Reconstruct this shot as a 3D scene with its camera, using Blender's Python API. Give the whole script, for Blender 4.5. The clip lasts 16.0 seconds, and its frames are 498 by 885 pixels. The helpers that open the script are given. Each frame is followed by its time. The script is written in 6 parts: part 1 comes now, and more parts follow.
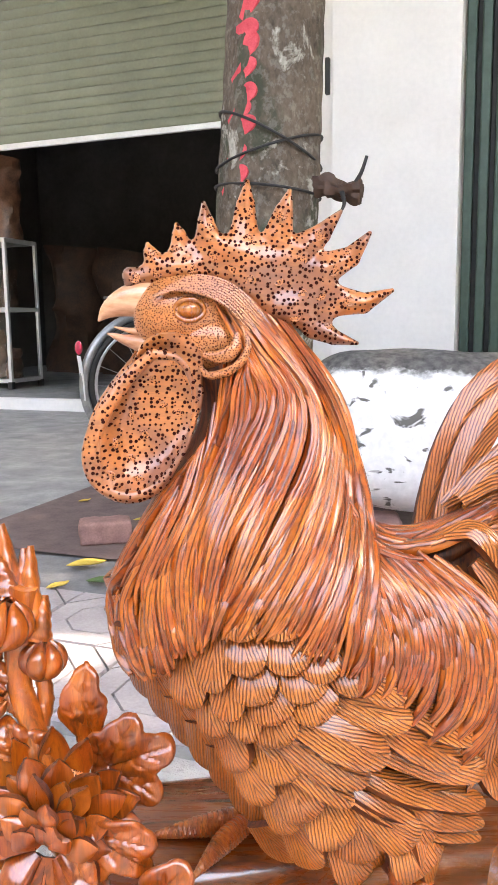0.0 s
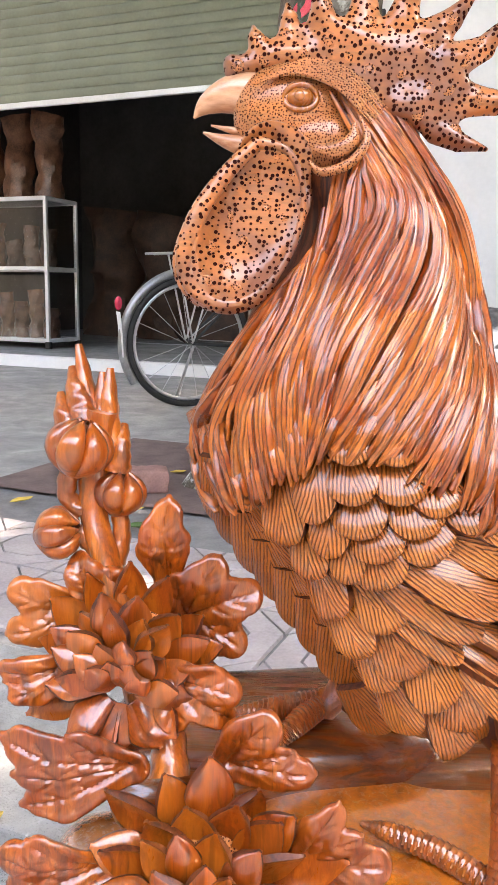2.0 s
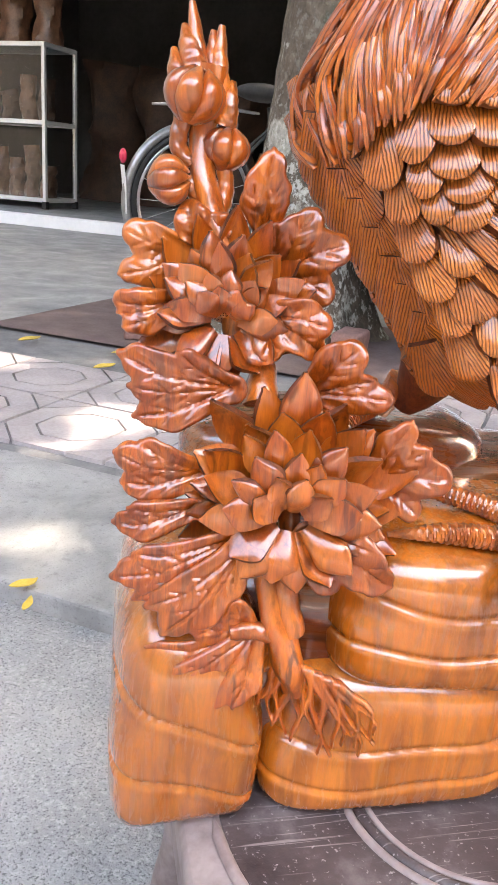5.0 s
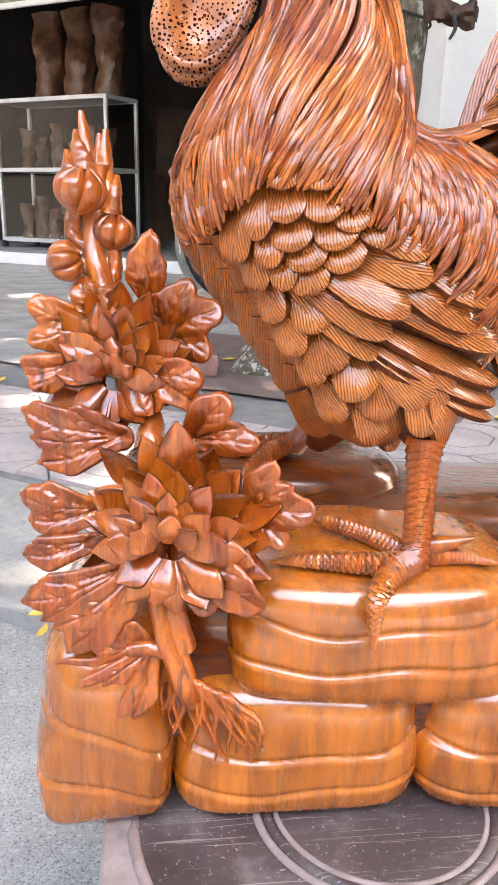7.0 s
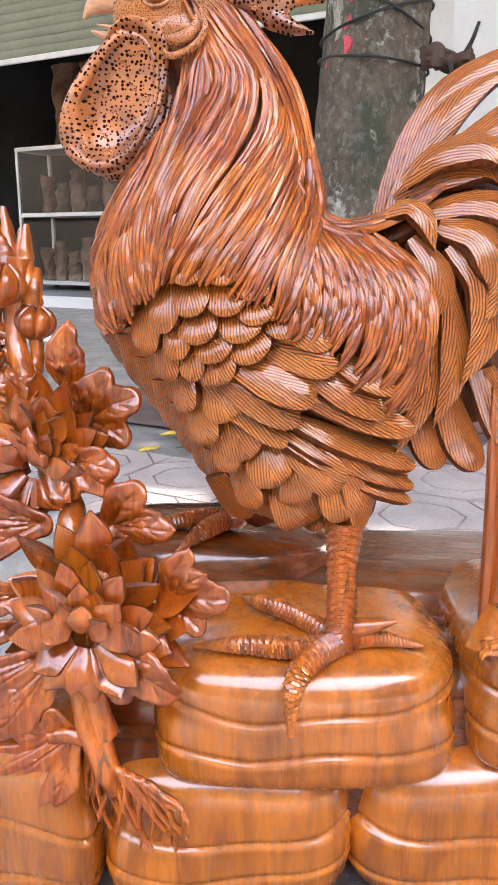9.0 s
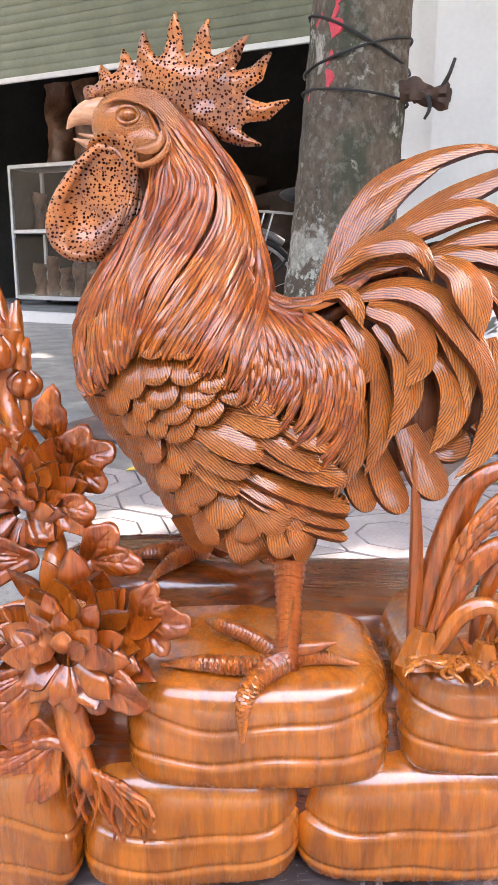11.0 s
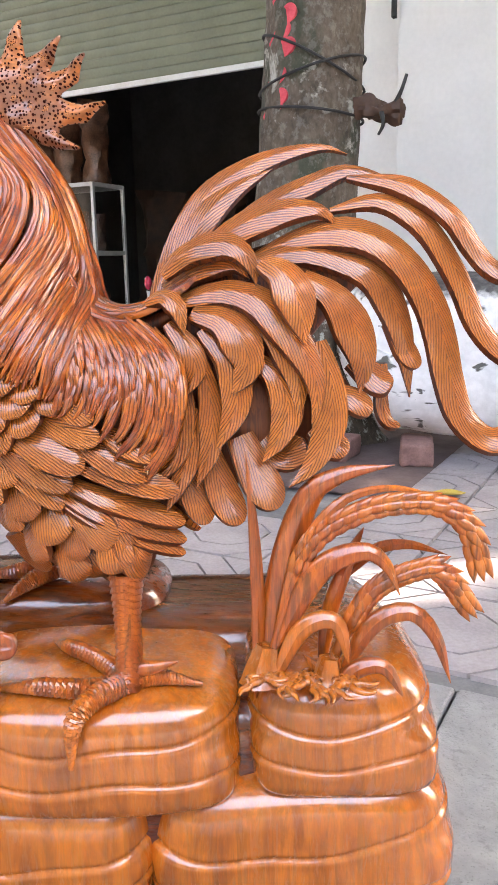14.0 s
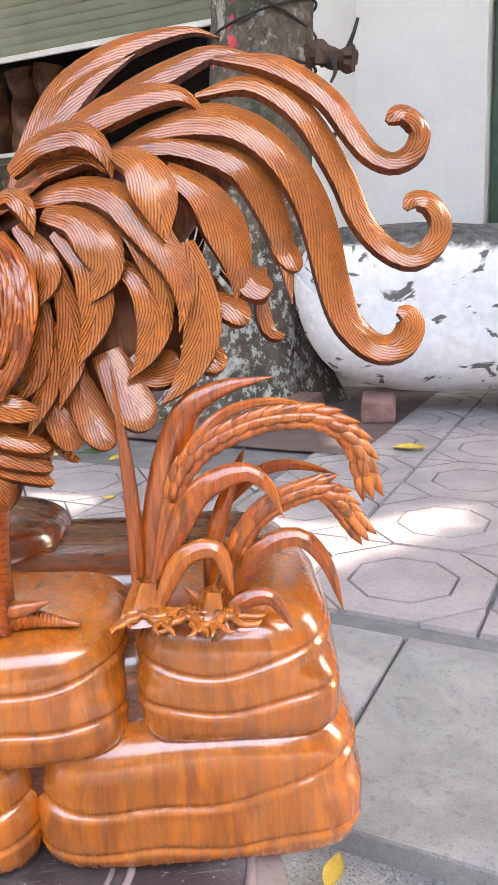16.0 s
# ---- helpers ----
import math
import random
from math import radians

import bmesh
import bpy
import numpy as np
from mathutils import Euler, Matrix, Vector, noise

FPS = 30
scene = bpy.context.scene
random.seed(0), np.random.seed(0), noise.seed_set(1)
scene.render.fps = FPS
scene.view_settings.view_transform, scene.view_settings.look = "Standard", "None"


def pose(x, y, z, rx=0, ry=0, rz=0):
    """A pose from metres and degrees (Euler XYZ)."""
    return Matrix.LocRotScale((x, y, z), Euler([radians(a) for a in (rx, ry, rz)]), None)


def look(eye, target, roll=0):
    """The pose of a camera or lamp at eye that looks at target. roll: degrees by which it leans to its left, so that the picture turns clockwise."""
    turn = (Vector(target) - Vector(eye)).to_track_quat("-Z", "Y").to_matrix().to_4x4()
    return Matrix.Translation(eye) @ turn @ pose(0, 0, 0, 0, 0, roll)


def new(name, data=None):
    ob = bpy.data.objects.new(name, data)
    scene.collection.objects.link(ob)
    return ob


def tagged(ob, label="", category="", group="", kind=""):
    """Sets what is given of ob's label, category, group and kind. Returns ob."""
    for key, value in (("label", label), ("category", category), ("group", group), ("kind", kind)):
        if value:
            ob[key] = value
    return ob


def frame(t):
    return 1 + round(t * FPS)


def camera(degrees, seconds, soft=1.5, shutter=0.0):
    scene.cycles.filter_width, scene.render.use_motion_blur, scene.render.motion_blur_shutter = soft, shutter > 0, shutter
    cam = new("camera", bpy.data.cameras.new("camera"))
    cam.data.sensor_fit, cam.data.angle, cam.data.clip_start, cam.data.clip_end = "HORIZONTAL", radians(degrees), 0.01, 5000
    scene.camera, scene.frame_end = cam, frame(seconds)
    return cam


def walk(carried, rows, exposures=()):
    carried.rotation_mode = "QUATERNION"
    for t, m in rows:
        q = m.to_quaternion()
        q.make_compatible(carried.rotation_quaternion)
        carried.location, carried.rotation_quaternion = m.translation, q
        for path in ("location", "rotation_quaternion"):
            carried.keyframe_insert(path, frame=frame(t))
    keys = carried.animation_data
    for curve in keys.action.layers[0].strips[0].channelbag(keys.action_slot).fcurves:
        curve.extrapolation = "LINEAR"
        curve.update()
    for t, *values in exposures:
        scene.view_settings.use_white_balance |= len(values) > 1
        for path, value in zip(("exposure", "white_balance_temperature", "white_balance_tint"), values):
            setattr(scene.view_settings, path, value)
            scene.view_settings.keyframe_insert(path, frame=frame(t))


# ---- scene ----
cam = camera(35.0, 16.0)
METRES, EYE, TILT, LEAN, TURN = 0.75, 0.69, -8.57, 0.64, 0.0
EXPOSURE = 3.95
ROWS = [
    (0.0, 0.0, 0.0, 0.0, 0.0, 0.0, -0.0),
    (0.5, -0.0107, -0.0004, 0.0035, -0.07, -0.12, -0.28),
    (1.0, -0.0237, 0.0052, -0.0022, 0.48, -0.42, -0.76),
    (1.5, -0.0351, 0.017, -0.0306, 1.46, -1.03, -1.39),
    (2.0, -0.0413, 0.051, -0.0926, 2.24, -1.87, -2.12),
    (2.5, -0.0631, 0.0671, -0.1422, 2.22, -2.96, -3.0),
    (3.0, -0.1079, 0.0563, -0.1663, 1.42, -4.23, -4.0),
    (5.5, -0.0824, -0.0394, -0.2466, 2.18, -10.55, -5.36),
    (6.0, -0.027, -0.0657, -0.2535, 3.99, -10.28, -4.51),
    (6.5, 0.0166, -0.0839, -0.2411, 5.63, -9.37, -3.53),
    (7.0, 0.0417, -0.0763, -0.2059, 6.85, -8.3, -2.67),
    (7.5, 0.0688, -0.0636, -0.1935, 7.67, -7.32, -2.12),
    (8.0, 0.0974, -0.0572, -0.1878, 8.16, -6.61, -1.83),
    (8.5, 0.1103, -0.0542, -0.1775, 8.5, -6.18, -1.78),
    (11.0, 0.1591, -0.1551, -0.1244, 7.91, -4.98, -1.9),
    (11.5, 0.1757, -0.1548, -0.1229, 7.66, -4.7, -1.85),
    (12.0, 0.1915, -0.1429, -0.1255, 7.65, -4.45, -1.79),
    (12.5, 0.2117, -0.1377, -0.1223, 7.79, -4.19, -1.68),
    (13.0, 0.2386, -0.1337, -0.1234, 7.89, -3.92, -1.48),
    (13.5, 0.2643, -0.1235, -0.1287, 7.77, -3.68, -1.14),
    (14.0, 0.2901, -0.1135, -0.1309, 7.36, -3.55, -0.68),
    (14.5, 0.3095, -0.0985, -0.136, 6.76, -3.68, -0.26),
    (15.0, 0.3374, -0.0813, -0.1417, 6.24, -4.12, 0.2),
    (15.5, 0.356, -0.0604, -0.1608, 5.9, -4.77, 0.62),
    (16.0, 0.3653, -0.0512, -0.1771, 5.75, -5.66, 1.05),
]
walk(cam, [(t, pose(0, 0, EYE, TILT, LEAN, TURN) @ pose(METRES * x, METRES * y, METRES * z, 90 + pitch, roll, yaw)) for t, x, y, z, yaw, pitch, roll in ROWS], [(0.0, EXPOSURE + 0.4, 7500, 17), (2.5, EXPOSURE + 0.3, 7500, 17), (6.5, EXPOSURE + 0.42, 7500, 16), (8.5, EXPOSURE + 0.2, 7400, 17), (11.5, EXPOSURE + 0.14, 7300, 18), (13.0, EXPOSURE + 0.12, 7300, 18), (16.0, EXPOSURE + 0.08, 7300, 17)])

# ---- world, sun, exposure ----
SUN_ELEV, SUN_TURN = 60.0, 72.0
world = bpy.data.worlds.new("sky")
scene.world = world
world.use_nodes = True
wn = world.node_tree.nodes
sky = wn.new("ShaderNodeTexSky")
sky.sky_type, sky.sun_disc = "NISHITA", False
sky.sun_elevation, sky.sun_rotation = radians(SUN_ELEV), radians(SUN_TURN)
sky.dust_density, sky.air_density, sky.ozone_density = 6.0, 1.6, 1.0
wn["Background"].inputs["Strength"].default_value = 0.15
world.node_tree.links.new(sky.outputs[0], wn["Background"].inputs["Color"])
sun = new("sun", bpy.data.lights.new("sun", "SUN"))
sun.data.energy, sun.data.angle, sun.data.color = 0.75, radians(0.6), (1.0, 0.94, 0.85)
SUN_DIR = Vector((math.sin(radians(SUN_TURN)) * math.cos(radians(SUN_ELEV)), math.cos(radians(SUN_TURN)) * math.cos(radians(SUN_ELEV)), math.sin(radians(SUN_ELEV))))
sun.matrix_world = look(SUN_DIR * 20, (0, 0, 0))

# ---- mesh tools ----
class Geo:
    """Gathers the vertices, faces and texture places of one mesh."""

    def __init__(self):
        self.v, self.f, self.uv, self.mi = [], [], [], []

    def add(self, verts, faces, uvs=None, mat=0):
        n = len(self.v)
        self.v += [tuple(p) for p in verts]
        self.uv += list(uvs) if uvs else [(0.0, 0.0)] * len(verts)
        self.f += [tuple(i + n for i in f) for f in faces]
        self.mi += [mat] * len(faces)

    def mesh(self, name, mats, smooth=True):
        me = bpy.data.meshes.new(name)
        me.from_pydata(self.v, [], self.f)
        lay = me.uv_layers.new(name="UVMap")
        idx = np.zeros(len(me.loops), dtype=np.int32)
        me.loops.foreach_get("vertex_index", idx)
        lay.data.foreach_set("uv", np.array(self.uv, dtype=np.float32)[idx].ravel())
        for m in mats if isinstance(mats, (list, tuple)) else [mats]:
            me.materials.append(m)
        me.polygons.foreach_set("material_index", self.mi)
        if smooth:
            me.polygons.foreach_set("use_smooth", [True] * len(me.polygons))
            me.set_sharp_from_angle(angle=radians(52))
        me.update()
        return me


def under(ob, parent):
    if parent is not None:
        ob.parent = parent
        ob.matrix_parent_inverse = parent.matrix_world.inverted() if parent.type == "EMPTY" else Matrix.Identity(4)
    return ob


def part(name, geo, mats, parent=None, label="", smooth=True):
    me = geo if isinstance(geo, bpy.types.Mesh) else geo.mesh(name, mats, smooth)
    ob = new(name, me)
    if label:
        ob["label"] = label
    return under(ob, parent)


def thing(name, label, category, at=(0, 0, 0), group="", kind=""):
    ob = new(name)
    ob.empty_display_size = 0.05
    ob.location = at
    bpy.context.view_layer.update()
    return tagged(ob, label, category, group, kind)


def curve_points(pts, n):
    """n + 1 points of a Catmull-Rom curve through pts, at even parameter steps by length."""
    P = np.array(pts, dtype=float)
    P = np.vstack([2 * P[0] - P[1], P, 2 * P[-1] - P[-2]])
    out = []
    for i in range(1, len(P) - 2):
        for k in range(12):
            t = k / 12
            a, b, c, d = P[i - 1], P[i], P[i + 1], P[i + 2]
            out.append(0.5 * (2 * b + (c - a) * t + (2 * a - 5 * b + 4 * c - d) * t * t + (3 * b - a - 3 * c + d) * t**3))
    out.append(P[-2])
    out = np.array(out)
    s = np.r_[0, np.cumsum(np.linalg.norm(np.diff(out, axis=0), axis=1))]
    q = np.linspace(0, s[-1], n + 1)
    return np.stack([np.interp(q, s, out[:, k]) for k in range(out.shape[1])], 1), s[-1]


def unit(a):
    return a / np.maximum(np.linalg.norm(a, axis=-1, keepdims=True), 1e-9)


def p_feather(v):
    return (0.55 + 0.45 * np.minimum(1, v * 2.2)) * np.sqrt(np.clip(1 - np.clip((v - 0.55) / 0.45, 0, 1) ** 2.4, 0.0, 1))


def p_sickle(v):
    return (0.12 + 0.88 * np.minimum(1, v * 3.2) ** 0.8) * np.clip(1 - np.clip((v - 0.45) / 0.55, 0, 1) ** 1.8, 0.03, 1)


def p_hackle(v):
    return np.minimum(1, 0.35 + 2.4 * v) * np.clip(1 - v**2.4, 0.03, 1)


def p_strand(v):
    return np.clip(np.sin(np.pi * (0.12 + 0.88 * v)) ** 0.7, 0.06, 1)


def p_curl(v):
    return (0.2 + 0.8 * np.minimum(1, v * 4.5)) * (1 - 0.35 * v) * np.sqrt(np.clip(1 - np.clip((v - 0.93) / 0.07, 0, 1) ** 2, 0.1, 1))


def p_petal(v):
    return np.clip(0.35 + 0.65 * np.sin(np.pi * 0.5 * np.minimum(1, v * 1.5)), 0, 1) * np.sqrt(np.clip(1 - np.clip((v - 0.6) / 0.4, 0, 1) ** 2.2, 0.02, 1))


US = {9: np.array([-1, -0.82, -0.5, -0.12, 0, 0.12, 0.5, 0.82, 1]), 5: np.array([-1, -0.55, 0, 0.55, 1]), 7: np.array([-1, -0.75, -0.4, 0, 0.4, 0.75, 1])}


def ribbon(g, pts, width, up, prof=p_feather, crown=0.15, thick=0.0016, rib=0.0, n=14, m=9, mat=0, cup=0.0, roll=0.0, mirror=None, under_mat=None):
    """A solid blade along a curve. up: the way its face looks (one, or start and end)."""
    fine, length = curve_points(pts, 6 * n)
    v = 1 - (1 - np.linspace(0, 1, n + 1)) ** 1.6
    C = np.stack([np.interp(v, np.linspace(0, 1, 6 * n + 1), fine[:, k]) for k in range(3)], 1)
    T = np.stack([np.interp(v, np.linspace(0, 1, 6 * n + 1), q) for q in unit(np.gradient(fine, axis=0)).T], 1)
    T = unit(T)
    up = np.array(up, dtype=float)
    N = up[None] * np.ones((n + 1, 1)) if up.ndim == 1 else up[0] * (1 - v[:, None]) + up[1] * v[:, None]
    N = unit(N - (N * T).sum(1, keepdims=True) * T)
    S = np.cross(T, N)
    if roll:
        a = radians(roll) * v[:, None]
        N, S = N * np.cos(a) + S * np.sin(a), S * np.cos(a) - N * np.sin(a)
    w = width * 0.5 * prof(v)
    us = US[m]
    lift = crown * (1 - us**4)[None] * w[:, None] + cup * (us**2)[None] * w[:, None] + rib * np.exp(-((us / 0.16) ** 2))[None] * np.minimum(1, w / w.max() * 1.5)[:, None]
    top = C[:, None] + S[:, None] * (us[None, :, None] * w[:, None, None]) + N[:, None] * lift[..., None]
    th = thick * np.minimum(1, 0.35 + w / max(w.max(), 1e-6))
    bot = C[:, None] + S[:, None] * (us[None, ::-1, None] * w[:, None, None]) + N[:, None] * ((crown * (1 - us**4) + cup * us**2)[None, ::-1] * w[:, None] - th[:, None])[..., None]
    ring = np.concatenate([top, bot], 1)
    k = ring.shape[1]
    uv_u = np.r_[us, us[::-1]]
    uvs = [(0.5 + float(uv_u[j] * w[i]), float(v[i] * length)) for i in range(n + 1) for j in range(k)]
    faces = [(i * k + j, i * k + (j + 1) % k, (i + 1) * k + (j + 1) % k, (i + 1) * k + j) for i in range(n) for j in range(k)]
    mm = m
    for i in (0, n):
        b = i * k
        for j in range(mm - 1):
            q = (b + j, b + j + 1, b + k - 2 - j, b + k - 1 - j)
            faces.append(q if i else q[::-1])
    V = ring.reshape(-1, 3)
    g.add(V, [f[::-1] for f in faces], uvs, mat)
    # Darker wood on sides, underside and ends paints in their shade.
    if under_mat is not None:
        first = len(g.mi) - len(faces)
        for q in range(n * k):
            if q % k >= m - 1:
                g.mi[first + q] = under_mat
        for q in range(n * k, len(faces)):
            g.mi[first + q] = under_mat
    if mirror is not None:
        W = V.copy()
        W[:, 1] = 2 * mirror - W[:, 1]
        g.add(W, faces, uvs, mat)


def tube(g, pts, radii, k=12, n=20, flat=1.0, side=(0, 1, 0), mat=0, bump=None):
    """A round or flattened limb along a curve. flat: its thickness along side against its breadth."""
    rows = np.c_[np.array(pts, dtype=float), np.array(radii, dtype=float)]
    R, length = curve_points(rows, n)
    C, rad = R[:, :3], np.maximum(R[:, 3], 1e-4)
    T = unit(np.gradient(C, axis=0))
    A = np.array(side, dtype=float)[None] * np.ones((n + 1, 1))
    A = unit(A - (A * T).sum(1, keepdims=True) * T)
    B = np.cross(T, A)
    th = np.linspace(0, 2 * np.pi, k, endpoint=False)
    rr = rad[:, None] * np.ones((1, k))
    if bump is not None:
        rr = rr * bump(np.linspace(0, 1, n + 1)[:, None], th[None])
    ring = C[:, None] + A[:, None] * (np.cos(th)[None, :] * rr * flat)[..., None] + B[:, None] * (np.sin(th)[None, :] * rr)[..., None]
    V = np.concatenate([ring.reshape(-1, 3), C[:1], C[-1:]])
    uvs = [(0.5 + float(rad[i]) * (j / k * 6.28 - 3.14), float(i / n * length)) for i in range(n + 1) for j in range(k)] + [(0.5, 0.0), (0.5, length)]
    faces = [(i * k + j, (i + 1) * k + j, (i + 1) * k + (j + 1) % k, i * k + (j + 1) % k) for i in range(n) for j in range(k)]
    e = (n + 1) * k
    faces += [((j + 1) % k, e, j) for j in range(k)] + [(n * k + j, e + 1, n * k + (j + 1) % k) for j in range(k)]
    g.add(V, faces, uvs, mat)


def plate(g, limbs, y, half, soft=0.003, step=0.0010, rim=0.006, veins=(), bow=None, mat=0):
    """A carved plate in the xz plane with rounded rims: limbs are tapered strokes (x, z, radius) that melt together,
    veins are cut lines (x0, z0, x1, z1, breadth, depth), bow(x, z) bends it."""
    A = np.array([p for l in limbs for p in l])
    lo, hi = A[:, :2].min(0) - A[:, 2].max() - 2 * step, A[:, :2].max(0) + A[:, 2].max() + 2 * step
    nx, nz = int((hi[0] - lo[0]) / step) + 2, int((hi[1] - lo[1]) / step) + 2
    X, Z = np.meshgrid(lo[0] + step * np.arange(nx), lo[1] + step * np.arange(nz), indexing="ij")

    def along(x, z, x0, z0, x1, z1):
        dx, dz = x1 - x0, z1 - z0
        h = np.clip(((x - x0) * dx + (z - z0) * dz) / (dx * dx + dz * dz + 1e-12), 0, 1)
        return np.hypot(x - x0 - h * dx, z - z0 - h * dz), h

    def field(x, z):
        acc = 0.0
        for l in limbs:
            best = None
            for (x0, z0, r0), (x1, z1, r1) in zip(l, l[1:]):
                q, h = along(x, z, x0, z0, x1, z1)
                q = q - (r0 + (r1 - r0) * h)
                best = q if best is None else np.minimum(best, q)
            acc = acc + np.exp(-np.clip(best / soft, -60, 60) * 3)
        return -np.log(np.maximum(acc, 1e-30)) * soft / 3

    D = field(X, Z)
    inside = D < 0
    cell = inside[:-1, :-1] | inside[1:, :-1] | inside[:-1, 1:] | inside[1:, 1:]
    for _ in range(2):
        e = step * 0.2
        D0 = field(X, Z)
        gx, gz = (field(X + e, Z) - D0) / e, (field(X, Z + e) - D0) / e
        n2 = np.maximum(gx**2 + gz**2, 0.05)
        X, Z = np.where(inside, X, X - gx * D0 / n2), np.where(inside, Z, Z - gz * D0 / n2)
    t = np.clip(-field(X, Z) / rim, 0, 1)
    up = half * np.sqrt(np.clip(1 - (1 - t) ** 2, 0, 1))
    cuts = np.zeros_like(X)
    for x0, z0, x1, z1, b, deep in veins:
        q, h = along(X, Z, x0, z0, x1, z1)
        cuts = np.maximum(cuts, deep * np.exp(-((q / b) ** 2)) * np.clip((1 - h) * 4, 0.25, 1) * t)
    base = y + (bow(X, Z) if bow else 0.0)
    ids = -np.ones(X.shape, int)
    used = np.zeros(X.shape, bool)
    for a, b in ((0, 0), (1, 0), (0, 1), (1, 1)):
        used[a:nx - 1 + a, b:nz - 1 + b] |= cell
    ids[used] = np.arange(used.sum())
    ii, jj = np.nonzero(cell)
    quads = np.stack([ids[ii, jj], ids[ii + 1, jj], ids[ii + 1, jj + 1], ids[ii, jj + 1]], 1)
    for side in (-1, 1):
        Y = base + side * up + (cuts if side < 0 else 0.0)
        V = np.stack([X[used], Y[used], Z[used]], 1)
        F = quads if side < 0 else quads[:, ::-1]
        g.add(V.tolist(), F.tolist(), [(p[0], p[2]) for p in V], mat)

    def front(x, z):
        t = min(max(-float(field(np.array(x), np.array(z))) / rim, 0.0), 1.0)
        return y + (float(bow(x, z)) if bow else 0.0) - half * math.sqrt(max(0.0, 1 - (1 - t) ** 2))

    return front


def blob(g, at, r, k=12, n=8, mat=0, turn=None, shape=None):
    """An ellipsoid, which shape(x, y, z) may change."""
    r = (r, r, r) if isinstance(r, (int, float)) else r
    V, uvs = [], []
    for i in range(n + 1):
        for j in range(k):
            a, b = np.pi * i / n, 2 * np.pi * j / k
            p = Vector((math.sin(a) * math.cos(b), math.sin(a) * math.sin(b), math.cos(a)))
            s = shape(a, b) if shape else 1.0
            p = Vector((p.x * r[0] * s, p.y * r[1] * s, p.z * r[2]))
            V.append((turn @ p if turn else p) + Vector(at))
            uvs.append((j / k, i / n * 0.02))
    faces = [(i * k + j, (i + 1) * k + j, (i + 1) * k + (j + 1) % k, i * k + (j + 1) % k) for i in range(n) for j in range(k)]
    g.add(V, faces, uvs, mat)


def box_mesh(name, size, mat, bevel=0.004, seg=2, at=(0, 0, 0)):
    bm = bmesh.new()
    bmesh.ops.create_cube(bm, size=1.0)
    for p in bm.verts:
        p.co = Vector((p.co.x * size[0] + at[0], p.co.y * size[1] + at[1], p.co.z * size[2] + at[2]))
    if bevel:
        bmesh.ops.bevel(bm, geom=bm.edges[:], offset=min(bevel, 0.45 * min(size)), segments=seg, affect="EDGES", profile=0.5)
    me = bpy.data.meshes.new(name)
    bm.to_mesh(me)
    bm.free()
    me.materials.append(mat)
    return me


STREET = 20.5
CA, SA = math.cos(radians(STREET)), math.sin(radians(STREET))


def st(u, v, z=0.0):
    """A place by its way along the street, its way from the road towards the shop, and its height."""
    return Vector((u * CA + v * SA, -u * SA + v * CA, z))


def box(name, size, u, v, z, mat, parent=None, bevel=0.004, label="", turn=0.0):
    """A block with its base at the height z, square to the street."""
    ob = new(name, box_mesh(name, size, mat, bevel, 2, (0, 0, size[2] / 2)))
    ob.matrix_world = Matrix.Translation(st(u, v, z)) @ Matrix.Rotation(radians(turn - STREET), 4, "Z")
    if label:
        ob["label"] = label
    if parent is not None:
        m = ob.matrix_world.copy()
        ob.parent = parent
        bpy.context.view_layer.update()
        ob.matrix_parent_inverse = parent.matrix_world.inverted()
        ob.matrix_basis = m
    return ob

